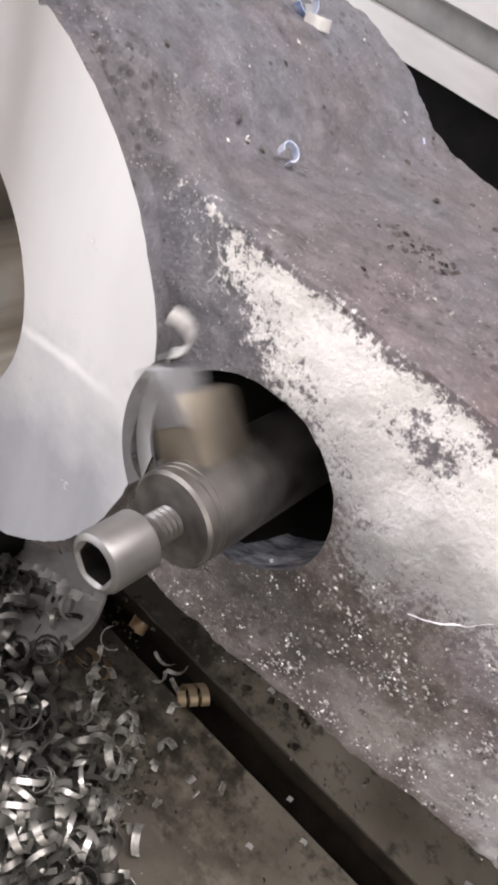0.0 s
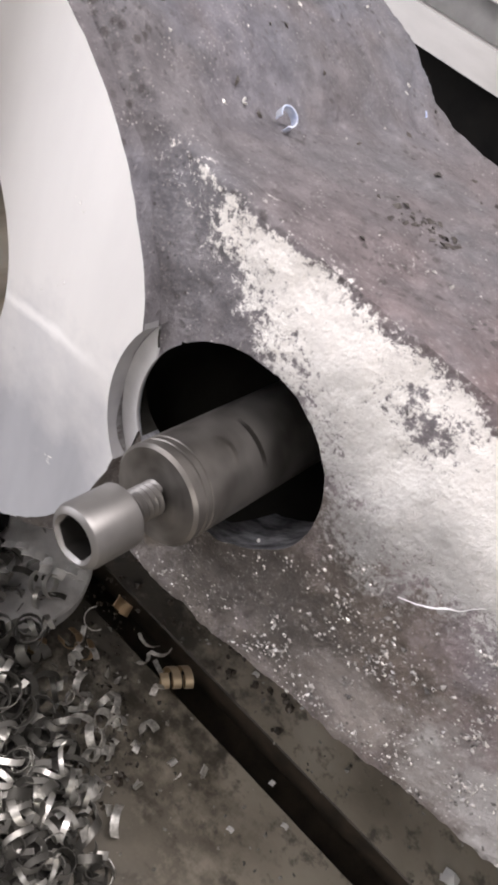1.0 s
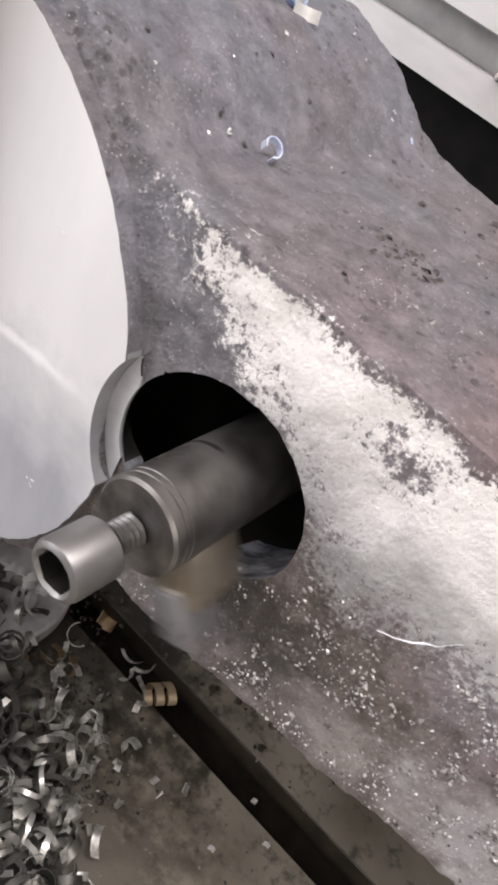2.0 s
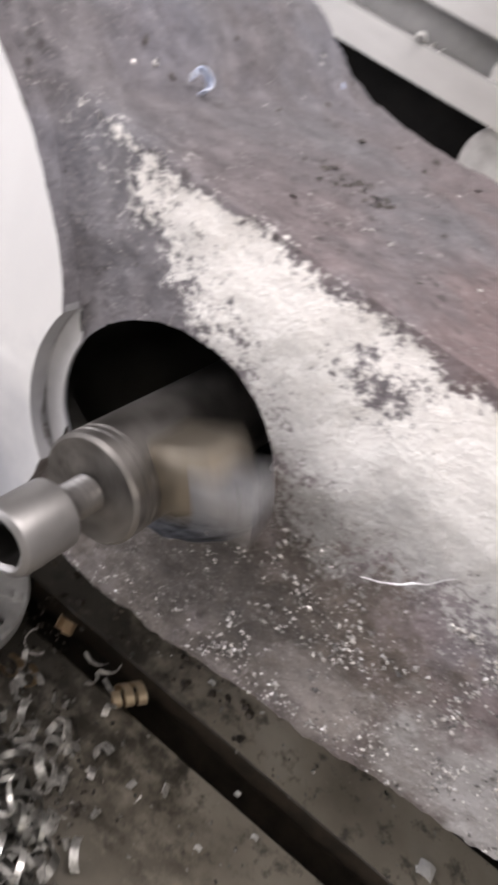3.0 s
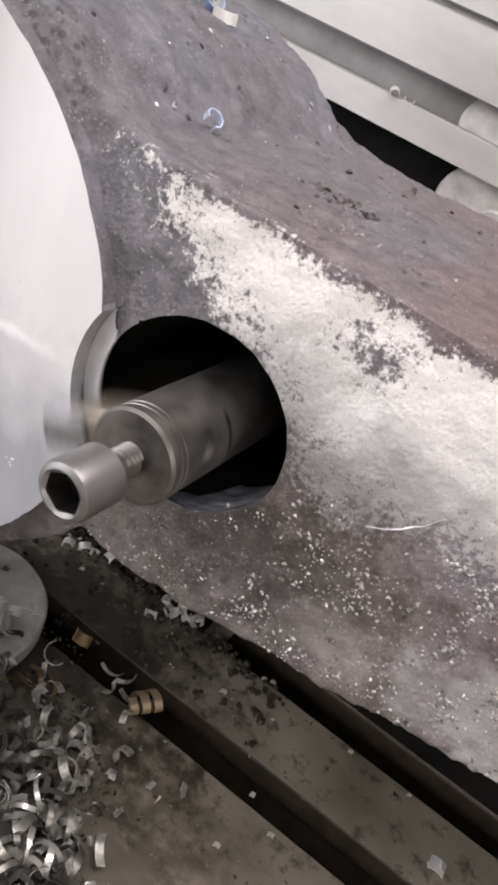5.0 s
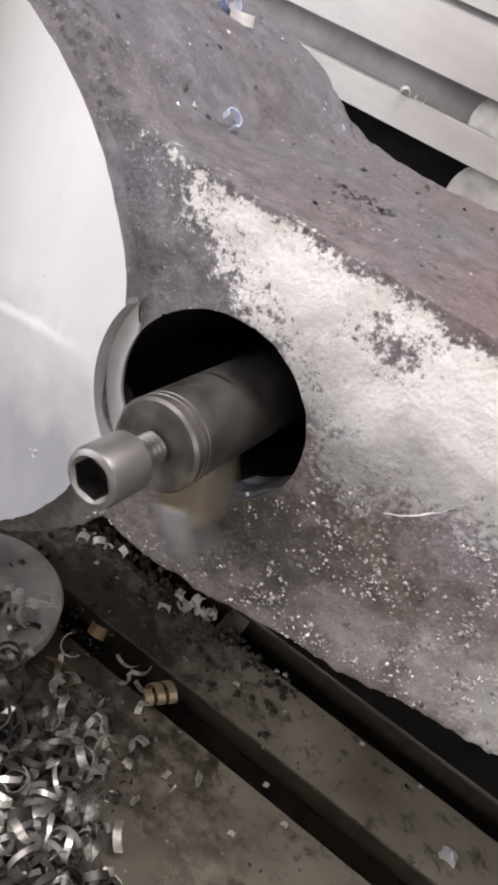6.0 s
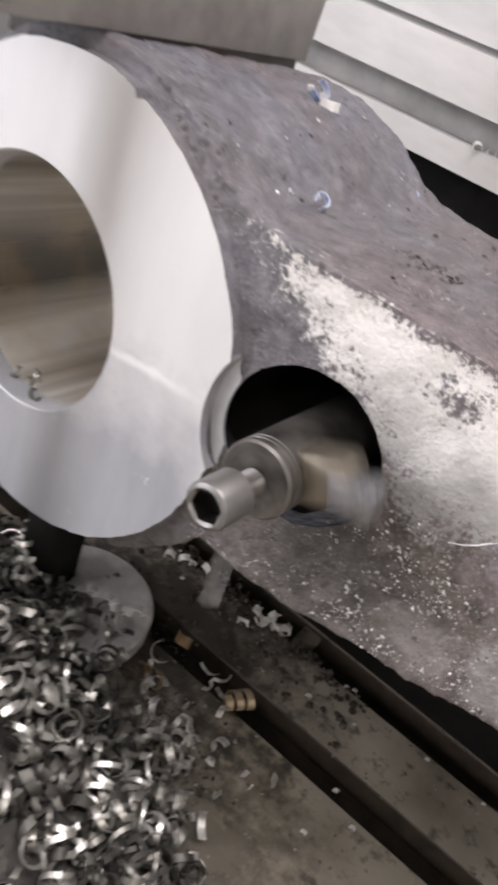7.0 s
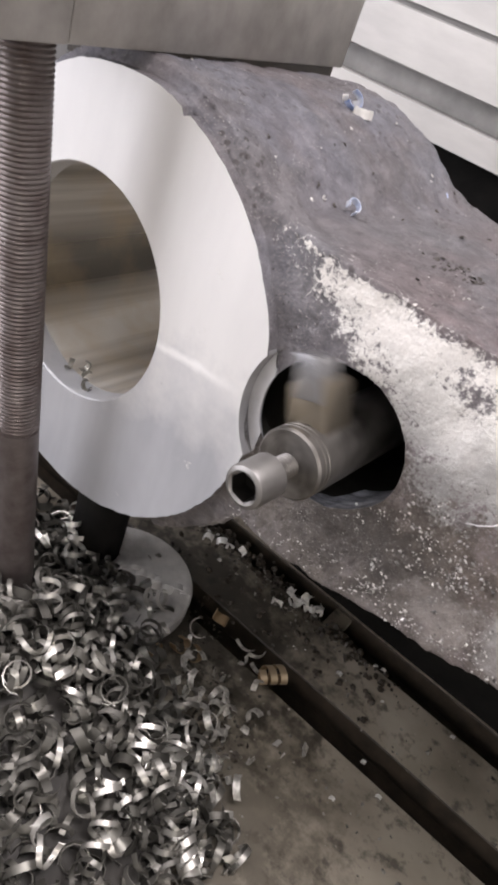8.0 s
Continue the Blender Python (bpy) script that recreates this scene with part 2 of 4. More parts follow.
# Socket faces are coloured dark to deepen the shade in the recess.
M_SOCKET = machined("shaded_socket", (0.035, 0.033, 0.031), (0.09, 0.085, 0.08), 0.32, 0.8)
M_THREAD = machined("oily_thread", (0.12, 0.115, 0.11), (0.2, 0.19, 0.18), 0.4, 0.8)
M_TOOL = machined("tool_steel", (0.25, 0.215, 0.165), (0.42, 0.375, 0.31), 0.36, 0.85)
M_TIP = machined("carbide_tip", (0.36, 0.36, 0.37), (0.5, 0.5, 0.515), 0.3, 0.8)
M_TABLE = oily_table()
M_PLATE = machined("scraped_plate", (0.44, 0.43, 0.42), (0.56, 0.55, 0.535), 0.55, 0.2, (0.3, 1, 1), 20)
M_CLAMP = plain("blackened_steel", (0.28, 0.265, 0.245), (0.42, 0.40, 0.375), 0.5, 0.4)
M_STUD = plain("stud_steel", (0.10, 0.078, 0.073), (0.185, 0.162, 0.156), 0.42, 0.6, 60)
# Dark tone for the saddle, and for shade in the bar's slot and heap.
M_DARK = plain("saddle_and_shade_black", (0.03, 0.028, 0.026), (0.06, 0.055, 0.05), 0.4, 0.3)
M_DISC = machined("worn_disc", (0.46, 0.45, 0.44), (0.84, 0.83, 0.81), 0.5, 0.15)
# Near-black that puts the shade inside the cored hole into the colour.
M_HOLLOW_SHADE = plain("hollow_shade", (0.03, 0.029, 0.026), (0.05, 0.048, 0.044), 0.85)
M_HOLLOW_SHADE.node_tree.nodes["Principled BSDF"].inputs["Specular IOR Level"].default_value = 0.1
# Near-black for the dark post and for the shade under casting and plate.
M_VOID = plain("post_and_shade_black", (0.006, 0.006, 0.006), (0.014, 0.013, 0.012), 0.85)
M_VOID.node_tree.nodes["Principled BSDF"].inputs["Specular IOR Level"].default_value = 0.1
M_SLOT = plain("slot_wall", (0.24, 0.235, 0.23), (0.36, 0.35, 0.34), 0.6, 0.1)
M_DARK_BROWN = plain("slot_and_dirt_brown", (0.016, 0.013, 0.009), (0.05, 0.038, 0.027), 0.5, 0.0, 60)
M_CLOD = plain("sand_crumb", (0.05, 0.045, 0.042), (0.12, 0.108, 0.10), 0.8, 0.0, 90)
M_CHIP = chip_steel("bright_chip", (0.03, 0.028, 0.024), (0.33, 0.32, 0.29))
n_ = Nodes("single_chip")
rnd = n_.t.nodes.new("ShaderNodeObjectInfo").outputs["Random"]
n_.bump((n_.noise(500, 3), 0.2, 0.0005))
M_SINGLE = n_.done(n_.ramp(rnd, (0.0, (0.05, 0.048, 0.042)), (0.45, (0.23, 0.223, 0.203)), (0.8, (0.56, 0.545, 0.505)), (1.0, (0.92, 0.90, 0.85))), n_.ramp(rnd, (0.0, 0.5), (1.0, 0.36)), 0.7)
M_STRAW = chip_steel("straw_chip", (0.34, 0.235, 0.135), (0.66, 0.53, 0.36))
M_BLUE = plain("blue_chip", (0.16, 0.27, 0.62), (0.80, 0.85, 0.93), 0.35, 0.4, 180)
M_LOOSE = plain("loose_chip", (0.26, 0.25, 0.225), (0.82, 0.80, 0.75), 0.42, 0.55, 160)
M_SKY = plain("pale_blue_chip", (0.45, 0.55, 0.80), (0.86, 0.89, 0.94), 0.4, 0.3, 120)
M_PALE = plain("pale_chip", (0.62, 0.61, 0.59), (0.84, 0.83, 0.80), 0.42, 0.3, 90)
M_GRIT = chip_steel("grit", (0.25, 0.24, 0.23), (0.8, 0.78, 0.75))
M_SCALE = chip_steel("scale", (0.09, 0.085, 0.083), (0.60, 0.575, 0.555))
M_WALL = plain("shop_wall", (0.42, 0.42, 0.42), (0.5, 0.5, 0.5), 0.9, 0.0, 3)
M_FLOOR = plain("shop_floor", (0.12, 0.12, 0.12), (0.2, 0.2, 0.2), 0.8, 0.0, 3)


# ---- mesh helpers ----
def mesh_of(bm, name, material, smooth=True):
    bmesh.ops.recalc_face_normals(bm, faces=bm.faces)
    me = bpy.data.meshes.new(name)
    bm.to_mesh(me)
    bm.free()
    me.materials.append(material)
    if smooth:
        me.shade_smooth()
        me.set_sharp_from_angle(angle=radians(35))
    return me


def part(name, bm, material, parent=None, label="", smooth=True):
    ob = new(name, bm if isinstance(bm, bpy.types.Mesh) else mesh_of(bm, name, material, smooth))
    if parent:
        ob.parent = parent
    if label:
        ob["label"] = label
    return ob


def box(bm, x0, x1, y0, y1, z0, z1, bevel=0.0, m=None):
    r = bmesh.ops.create_cube(bm, size=1.0)
    vs = r["verts"]
    for v in vs:
        v.co = Vector(((x0 + x1) / 2 + v.co.x * (x1 - x0), (y0 + y1) / 2 + v.co.y * (y1 - y0), (z0 + z1) / 2 + v.co.z * (z1 - z0)))
    if bevel:
        es = {e for v in vs for e in v.link_edges}
        r = bmesh.ops.bevel(bm, geom=list(es), offset=bevel, segments=2, affect="EDGES", profile=0.5)
        vs = list({v for f in r["faces"] for v in f.verts} | {v for v in vs if v.is_valid})
    if m is not None:
        bmesh.ops.transform(bm, matrix=m, verts=vs)
    return vs


def lathe(bm, profile, seg=48, closed=False, m=None):
    """Turns (along, radius) pairs about the y axis."""
    rings = []
    for a, r in profile:
        if r <= 1e-6:
            rings.append([bm.verts.new((0, a, 0))])
        else:
            rings.append([bm.verts.new((r * math.sin(2 * math.pi * k / seg), a, r * math.cos(2 * math.pi * k / seg))) for k in range(seg)])
    pairs = list(zip(rings, rings[1:]))
    if closed:
        pairs.append((rings[-1], rings[0]))
    for p, q in pairs:
        for k in range(seg):
            l = (k + 1) % seg
            c = [p[k % len(p)], p[l % len(p)], q[l % len(q)], q[k % len(q)]]
            u = []
            for v in c:
                if v not in u:
                    u.append(v)
            if len(u) > 2:
                bm.faces.new(u)
    vs = [v for r in rings for v in r]
    if m is not None:
        bmesh.ops.transform(bm, matrix=m, verts=vs)
    return vs


def prism(bm, outline, y0, y1):
    """A closed (x, z) outline pushed from y0 to y1."""
    a = [bm.verts.new((x, y0, z)) for x, z in outline]
    b = [bm.verts.new((x, y1, z)) for x, z in outline]
    bm.faces.new(a)
    bm.faces.new(b[::-1])
    for k in range(len(a)):
        l = (k + 1) % len(a)
        bm.faces.new((a[l], a[k], b[k], b[l]))


def evaluated(ob):
    bpy.context.view_layer.update()
    me = bpy.data.meshes.new_from_object(ob.evaluated_get(bpy.context.evaluated_depsgraph_get()))
    return me


def carve(me, cutters, solver="EXACT"):
    """The mesh less the cutters' meshes."""
    ob = new("carving", me)
    tools = []
    for c in cutters:
        k = new("cutter", c)
        tools.append(k)
        b = ob.modifiers.new("cut", "BOOLEAN")
        b.operation, b.object, b.solver = "DIFFERENCE", k, solver
    out = evaluated(ob)
    for o in (ob, *tools):
        bpy.data.objects.remove(o)
    return out


def remeshed(me, voxel):
    ob = new("remeshing", me)
    r = ob.modifiers.new("voxel", "REMESH")
    r.mode, r.voxel_size, r.use_smooth_shade = "VOXEL", voxel, True
    s = ob.modifiers.new("soft", "SMOOTH")
    s.iterations, s.factor = 5, 0.5
    out = evaluated(ob)
    bpy.data.objects.remove(ob)
    return out


def roughen(me, layers):
    """Pushes the vertices along their normals by noise: (scale, height) pairs."""
    co = [v.co.copy() for v in me.vertices]
    no = [v.normal.copy() for v in me.vertices]
    for i, v in enumerate(me.vertices):
        h = sum(a * noise.noise(co[i] * s) for s, a in layers)
        v.co = co[i] + no[i] * h
    me.update()


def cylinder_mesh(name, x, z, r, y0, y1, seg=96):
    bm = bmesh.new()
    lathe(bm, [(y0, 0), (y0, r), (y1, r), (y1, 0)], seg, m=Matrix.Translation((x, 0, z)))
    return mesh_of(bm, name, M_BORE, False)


# ---- the shop and the machine table ----
BX, BZ, BR = -0.006, 0.329, 0.0815         # the large finished bore
RX, RZ, RR = 0.0133, 0.322, 0.154         # the machined flange
AX, AZ = 0.2103, 0.3468                   # the bar's axis, and the middle of the cored hole
UX, UR = 0.0300, 0.0305                   # the hollow behind the counterbore floor
CR, CD = 0.0595, 0.0088                   # the counterbore that the cutter leaves in the flange
TABLE = Matrix.Translation((0.3, 0.15, 0)) @ pose(0, 0, 0, 0, 0, 2.9) @ Matrix.Translation((-0.3, -0.15, 0))
WEB = 0.013                               # the front of the rough web


def hole_radius(a):
    """The cored hole is uneven: its radius by the angle from +x, in degrees."""
    return float(np.interp(a % 360, (0, 90, 125, 160, 200, 240, 270, 300, 320, 345, 360), (0.0456, 0.0460, 0.0472, 0.0502, 0.0505, 0.0475, 0.0440, 0.0418, 0.0420, 0.0448, 0.0456)))


def hole_mesh(name, y0, y1, seg=144):
    bm = bmesh.new()
    prism(bm, [(AX + hole_radius(360 * k / seg) * math.cos(2 * math.pi * k / seg), AZ + hole_radius(360 * k / seg) * math.sin(2 * math.pi * k / seg)) for k in range(seg)], y0, y1)
    return mesh_of(bm, name, M_BORE, False)


def shop():
    for name, b, mat in (("floor", (-3.2, 3.2, -3.2, 3.2, -1.0, -0.9), M_FLOOR), ("ceiling", (-3.2, 3.2, -3.2, 3.2, 3.5, 3.6), M_WALL),
                         ("wall_north", (-3.2, 3.2, 3.2, 3.3, -0.9, 3.5), M_WALL), ("wall_south", (-3.2, 3.2, -3.3, -3.2, -0.9, 3.5), M_WALL),
                         ("wall_west", (-3.3, -3.2, -3.2, 3.2, -0.9, 3.5), M_WALL), ("wall_east", (3.2, 3.3, -3.2, 3.2, -0.9, 3.5), M_WALL)):
        bm = bmesh.new()
        box(bm, *b)
        tagged(part(name, bm, mat, smooth=False), "plain grey workshop " + name.split("_")[0], name.split("_")[0], kind="structure")


def slotted(bm, slots, lo, hi, depth, x0, x1, place):
    """A slab with tee slots along x: (centre, width, tee, neck); place(u, w) turns (across, depth) into (y, z)."""
    pts = [(lo, 0)]
    for c, width, tee, neck in slots:
        h, w = width / 2, tee / 2
        pts += [(c - h - 0.0012, 0), (c - h, -0.0012), (c - h, -neck)]
        if tee > width:
            pts += [(c - w, -neck), (c - w, -neck - 0.016), (c + w, -neck - 0.016), (c + w, -neck)]
        pts += [(c + h, -neck), (c + h, -0.0012), (c + h + 0.0012, 0)]
    pts += [(hi, 0), (hi, -depth), (lo, -depth)]
    cols = []
    for x in (x0, x1):
        cols.append([bm.verts.new((x, *place(u, w))) for u, w in pts])
    a, b = cols
    for k in range(len(a)):
        l = (k + 1) % len(a)
        f = bm.faces.new((a[k], a[l], b[l], b[k]))
        w0, w1 = pts[k][1], pts[l][1]
        # Faces inside a slot take the second, darker material.
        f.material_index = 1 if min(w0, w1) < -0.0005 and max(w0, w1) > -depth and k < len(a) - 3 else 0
    bm.faces.new(a[::-1])
    bm.faces.new(b)


def machine_table():
    root = tagged(new("machine_table"), "dark oily cast iron machine table with tee slots, strewn with chips", "machine table")
    root.matrix_world = TABLE
    bm = bmesh.new()
    slotted(bm, [(0.1505, 0.036, 0.054, 0.022), (0.2625, 0.036, 0.054, 0.022), (0.373, 0.025, 0.044, 0.022), (0.85, 0.025, 0.044, 0.022)], -0.62, 1.02, 0.12, -0.9, 1.1, lambda u, w: (u, w))
    part("slotted_top", bm, M_TABLE, root, smooth=False).data.materials.append(M_DARK_BROWN)
    bm = bmesh.new()
    box(bm, -0.8, 1.0, -0.5, 0.9, -0.9, -0.12, 0.02)
    part("saddle", bm, M_DARK, root)


def angle_plate():
    root = tagged(new("angle_plate"), "pale scraped upright angle plate with level tee slots", "angle plate")
    bm = bmesh.new()
    slotted(bm, [(0.4735, 0.027, 0.046, 0.016), (0.5425, 0.0045, 0.0045, 0.008)], 0.4305, 0.72, 0.07, -0.6, 0.9, lambda u, w: (0.49 - w, u))
    part("face_plate", bm, M_PLATE, root, smooth=False).data.materials.append(M_SLOT)
    # Black block added in place of the shaded gap below the plate.
    bm = bmesh.new()
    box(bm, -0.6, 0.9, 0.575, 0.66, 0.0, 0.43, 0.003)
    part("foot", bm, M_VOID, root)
    bm = bmesh.new()
    lathe(bm, [(0.507, 0), (0.507, 0.026), (0.53, 0.026), (0.53, 0)], 40, m=Matrix.Translation((0.146, 0, 0.468)))
    part("slot_bolt", bm, M_DISC, root)
    bm = bmesh.new()
    lathe(bm, [(0.500, 0), (0.500, 0.033), (0.502, 0.035), (0.575, 0.035), (0.575, 0)], 48, m=Matrix.Translation((0.168, 0, 0.404)))
    boss = part("boss", bm, M_DISC, root)
    bm = bmesh.new()
    lathe(bm, [(0.486, 0), (0.486, 0.019), (0.489, 0.021), (0.4999, 0.021), (0.4999, 0)], 40, m=Matrix.Translation((0.2, 0, 0.392)))
    part("bolt_head", bm, M_DISC, boss)


shop()
machine_table()
angle_plate()


# ---- the casting ----
BOTTOM = [(0.40, 0.291), (0.36, 0.2815), (0.315, 0.2695), (0.274, 0.2635), (0.24, 0.2525), (0.21, 0.2495), (0.172, 0.251)]


def web_outline():
    pts = []
    for k in range(0, 40):                 # over the barrel, from its left foot to the rib
        a = radians(228 - 5.0 * k)
        p = (RX + 0.163 * math.cos(a), RZ + 0.163 * math.sin(a))
        if p[1] < 0.447 and p[0] > RX:
            break
        pts.append(p)
    pts += [(0.135, 0.4425), (0.15, 0.441), (0.4, 0.436), (0.75, 0.43)]
    pts += [(0.75, 0.36), *BOTTOM, (0.14, 0.25), (0.10, 0.215)]
    return pts


SKIN = []


def shoulder(bm):
    """The sloping shoulder that runs from the flange's rim out to the web, widest above the hole."""
    rows = []
    for k in range(49):
        a = 50 - 105 * k / 48
        r = float(np.interp(a, (-55, -30, 0, 14, 24, 31, 37, 47, 50), (0.164, 0.172, 0.186, 0.189, 0.1855, 0.1765, 0.173, 0.169, 0.164)))
        c, q = math.cos(radians(a)), math.sin(radians(a))
        rows.append([bm.verts.new((RX + d * c, y, RZ + d * q)) for d, y in ((0.150, 0.0082), (0.1545, 0.0082), (0.1540 + (r - 0.154) * 0.5, 0.0106), (r, WEB), (r, 0.03), (0.150, 0.03))])
    for p, q in zip(rows, rows[1:]):
        for k in range(6):
            bm.faces.new((p[k], p[(k + 1) % 6], q[(k + 1) % 6], q[k]))
    bm.faces.new(rows[0])
    bm.faces.new(rows[-1][::-1])


def casting():
    root = tagged(new("casting"), "heavy rough cast iron bearing housing with a machined flange, being bored", "casting")
    bm = bmesh.new()
    prism(bm, web_outline(), WEB, 0.034)
    prism(bm, web_outline(), 0.222, 0.25)
    box(bm, 0.10, 0.75, WEB, 0.25, 0.415, 0.4405)
    # Unseen floor, added to keep light out of the hollow casting.
    floor_line = [(0.75, 0.36), *BOTTOM, (0.12, 0.235)]
    prism(bm, floor_line + [(x, z + 0.014) for x, z in floor_line[::-1]], WEB + 0.002, 0.25)
    at = Matrix.Translation((RX, 0, RZ))
    lathe(bm, [(0.0070, 0.140), (0.0070, 0.1538), (0.011, 0.1575), (0.018, 0.1608), (0.032, 0.163), (0.25, 0.163), (0.25, 0.140)], 96, True, at)
    shoulder(bm)
    lathe(bm, [(WEB, 0.075), (WEB, 0.098), (0.25, 0.098), (0.25, 0.075)], 96, True, Matrix.Translation((BX, 0, BZ)))
    for y0, y1 in ((WEB + 0.001, 0.034), (0.222, 0.25)):
        lathe(bm, [(y0, 0), (y0, 0.155), (y1, 0.155), (y1, 0)], 64, m=at)
    # Unseen end wall, added to close the hollow against light.
    box(bm, 0.73, 0.75, WEB, 0.25, 0.36, 0.43)
    box(bm, 0.18, 0.75, 0.225, 0.46, 0.236, 0.26)
    me = remeshed(mesh_of(bm, "raw", M_IRON), 0.0022)
    roughen(me, ((35, 0.0022), (110, 0.0012), (330, 0.0006)))
    me = carve(me, [hole_mesh("c1", -0.05, 0.1), cylinder_mesh("c7", AX, AZ, CR, -0.05, CD + 0.0012, 160), cylinder_mesh("c9", AX - UX, AZ, UR, CD + 0.0022, 0.1), cylinder_mesh("c6", AX - 0.014, AZ - 0.004, 0.079, 0.0215, 0.215), cylinder_mesh("c2", BX, BZ, BR + 0.004, -0.05, 0.32)])
    me.name = "body"
    me.materials.clear()
    for mat in (M_IRON, M_HOLLOW_SHADE, M_LAND):
        me.materials.append(mat)
    # Inner faces take the near-black that stands for shade.
    for p in me.polygons:
        x, y, z = p.center
        hole = math.hypot(x - AX, z - AZ)
        wall = hole_radius(math.degrees(math.atan2(z - AZ, x - AX)))
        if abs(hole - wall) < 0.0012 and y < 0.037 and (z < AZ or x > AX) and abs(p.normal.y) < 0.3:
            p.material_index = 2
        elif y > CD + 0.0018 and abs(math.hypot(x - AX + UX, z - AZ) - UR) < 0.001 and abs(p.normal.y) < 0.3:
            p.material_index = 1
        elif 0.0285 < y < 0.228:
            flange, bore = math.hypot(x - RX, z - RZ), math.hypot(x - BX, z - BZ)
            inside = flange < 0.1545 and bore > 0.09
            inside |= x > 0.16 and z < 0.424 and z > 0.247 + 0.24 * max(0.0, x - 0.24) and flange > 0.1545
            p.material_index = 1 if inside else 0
    me.shade_smooth()
    me.set_sharp_from_angle(angle=radians(50))
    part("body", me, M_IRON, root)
    SKIN.append(BVHTree.FromPolygons([v.co for v in me.vertices], [p.vertices for p in me.polygons]))
    # the flange: its rim is nicked and uneven
    bm = bmesh.new()
    seg = 240
    rim = []
    for k in range(seg):
        a = 2 * math.pi * k / seg
        v = Vector((math.cos(a), math.sin(a), 0))
        rim.append(RR + 0.0012 * noise.noise(v * 5) + 0.0008 * noise.noise(v * 40) - (0.003 if 0 < a - radians(73.5) < 0.03 else 0))
    loops = []
    for y, f in ((0.02, 0), (0.0005, 0), (0.0, 1), (0.0, 2), (0.0012, 3), (0.02, 3)):
        ring = []
        for k in range(seg):
            a = 2 * math.pi * k / seg
            if f < 2:
                r, cx, cz = rim[k] - 0.0004 * f, RX, RZ
            else:
                r, cx, cz = BR + 0.001 * (f == 2), BX, BZ
            ring.append(bm.verts.new((cx + r * math.cos(a), y, cz + r * math.sin(a))))
        loops.append(ring)
    for p, q in zip(loops, loops[1:] + loops[:1]):
        for k in range(seg):
            l = (k + 1) % seg
            f = bm.faces.new((p[k], p[l], q[l], q[k]))
            f.material_index = 1 if p in loops[:2] else 0
    raw = mesh_of(bm, "flange", M_FACE)
    raw.materials.append(M_IRON)
    me = carve(raw, [hole_mesh("c3", -0.05, 0.32), cylinder_mesh("c8", AX, AZ, CR, -0.05, CD, 160), cylinder_mesh("c10", AX - UX, AZ, UR, CD + 0.0014, 0.1)])
    me.materials.append(M_CUT)
    me.materials.append(M_WALL_CUT)
    me.materials.append(M_HOLLOW_SHADE)
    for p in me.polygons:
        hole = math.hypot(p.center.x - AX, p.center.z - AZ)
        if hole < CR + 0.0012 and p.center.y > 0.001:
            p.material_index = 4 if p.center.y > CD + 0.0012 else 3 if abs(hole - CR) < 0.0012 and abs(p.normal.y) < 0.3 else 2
    me.shade_smooth()
    me.set_sharp_from_angle(angle=radians(30))
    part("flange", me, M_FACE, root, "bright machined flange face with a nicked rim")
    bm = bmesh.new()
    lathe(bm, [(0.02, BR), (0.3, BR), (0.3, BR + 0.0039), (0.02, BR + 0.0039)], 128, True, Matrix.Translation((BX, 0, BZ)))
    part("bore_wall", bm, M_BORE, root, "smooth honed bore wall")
    # the freshly bored land at the bottom of the hole
    bm = bmesh.new()
    rows = []
    for k in range(33):
        d = -86 + 90 * k / 32
        a, R = radians(d), hole_radius(d) + 0.0003
        deep = float(np.interp(d, (-86, -73, -60, -15, 4), (0.023, 0.028, 0.046, 0.041, 0.036))) + 0.002 * noise.noise((k * 0.4, 0, 0))
        rows.append([bm.verts.new((AX + r * math.cos(a), y, AZ + r * math.sin(a))) for r, y in ((R, 0.0205), (R, deep), (R + 0.005, deep), (R + 0.005, 0.0225))])
    for p, q in zip(rows, rows[1:]):
        for k in range(4):
            bm.faces.new((p[k], q[k], q[(k + 1) % 4], p[(k + 1) % 4]))
    bm.faces.new(rows[0])
    bm.faces.new(rows[-1][::-1])
    bmesh.ops.recalc_face_normals(bm, faces=bm.faces)
    part("bored_land", bm, M_LAND, root, "freshly cut bright metal in the hole", False)
    bm = bmesh.new()
    ribbon(bm, [(0.297, 0.3555), (0.303, 0.3590), (0.309, 0.3640), (0.315, 0.3705), (0.3205, 0.3785)], 0.0010, lambda x, z: SKIN[0].ray_cast(Vector((x, -0.2, z)), Vector((0, 1, 0)))[0].y - 0.0004)
    part("score_mark", bm, M_PALE_METAL, root, "curved bright scratch on the web")
    return root


def ribbon(bm, pts, width, depth):
    """A thin raised burr along (x, z) points."""
    n = 40
    fine = []
    for i in range(n + 1):
        u = i / n * (len(pts) - 1)
        k = min(int(u), len(pts) - 2)
        w = u - k
        fine.append((pts[k][0] * (1 - w) + pts[k + 1][0] * w, pts[k][1] * (1 - w) + pts[k + 1][1] * w))
    rows = []
    for i, (x, z) in enumerate(fine):
        h = width * (0.25 + 0.4 * math.sin(math.pi * i / n)) * (1 + 0.5 * noise.noise(Vector((x * 300, 0, z * 300))))
        y = depth(x, z)
        rows.append([bm.verts.new((x, y + 0.0006, z - h)), bm.verts.new((x, y, z)), bm.verts.new((x, y + 0.0006, z + h))])
    for p, q in zip(rows, rows[1:]):
        for k in range(2):
            bm.faces.new((p[k], p[k + 1], q[k + 1], q[k]))


casting()


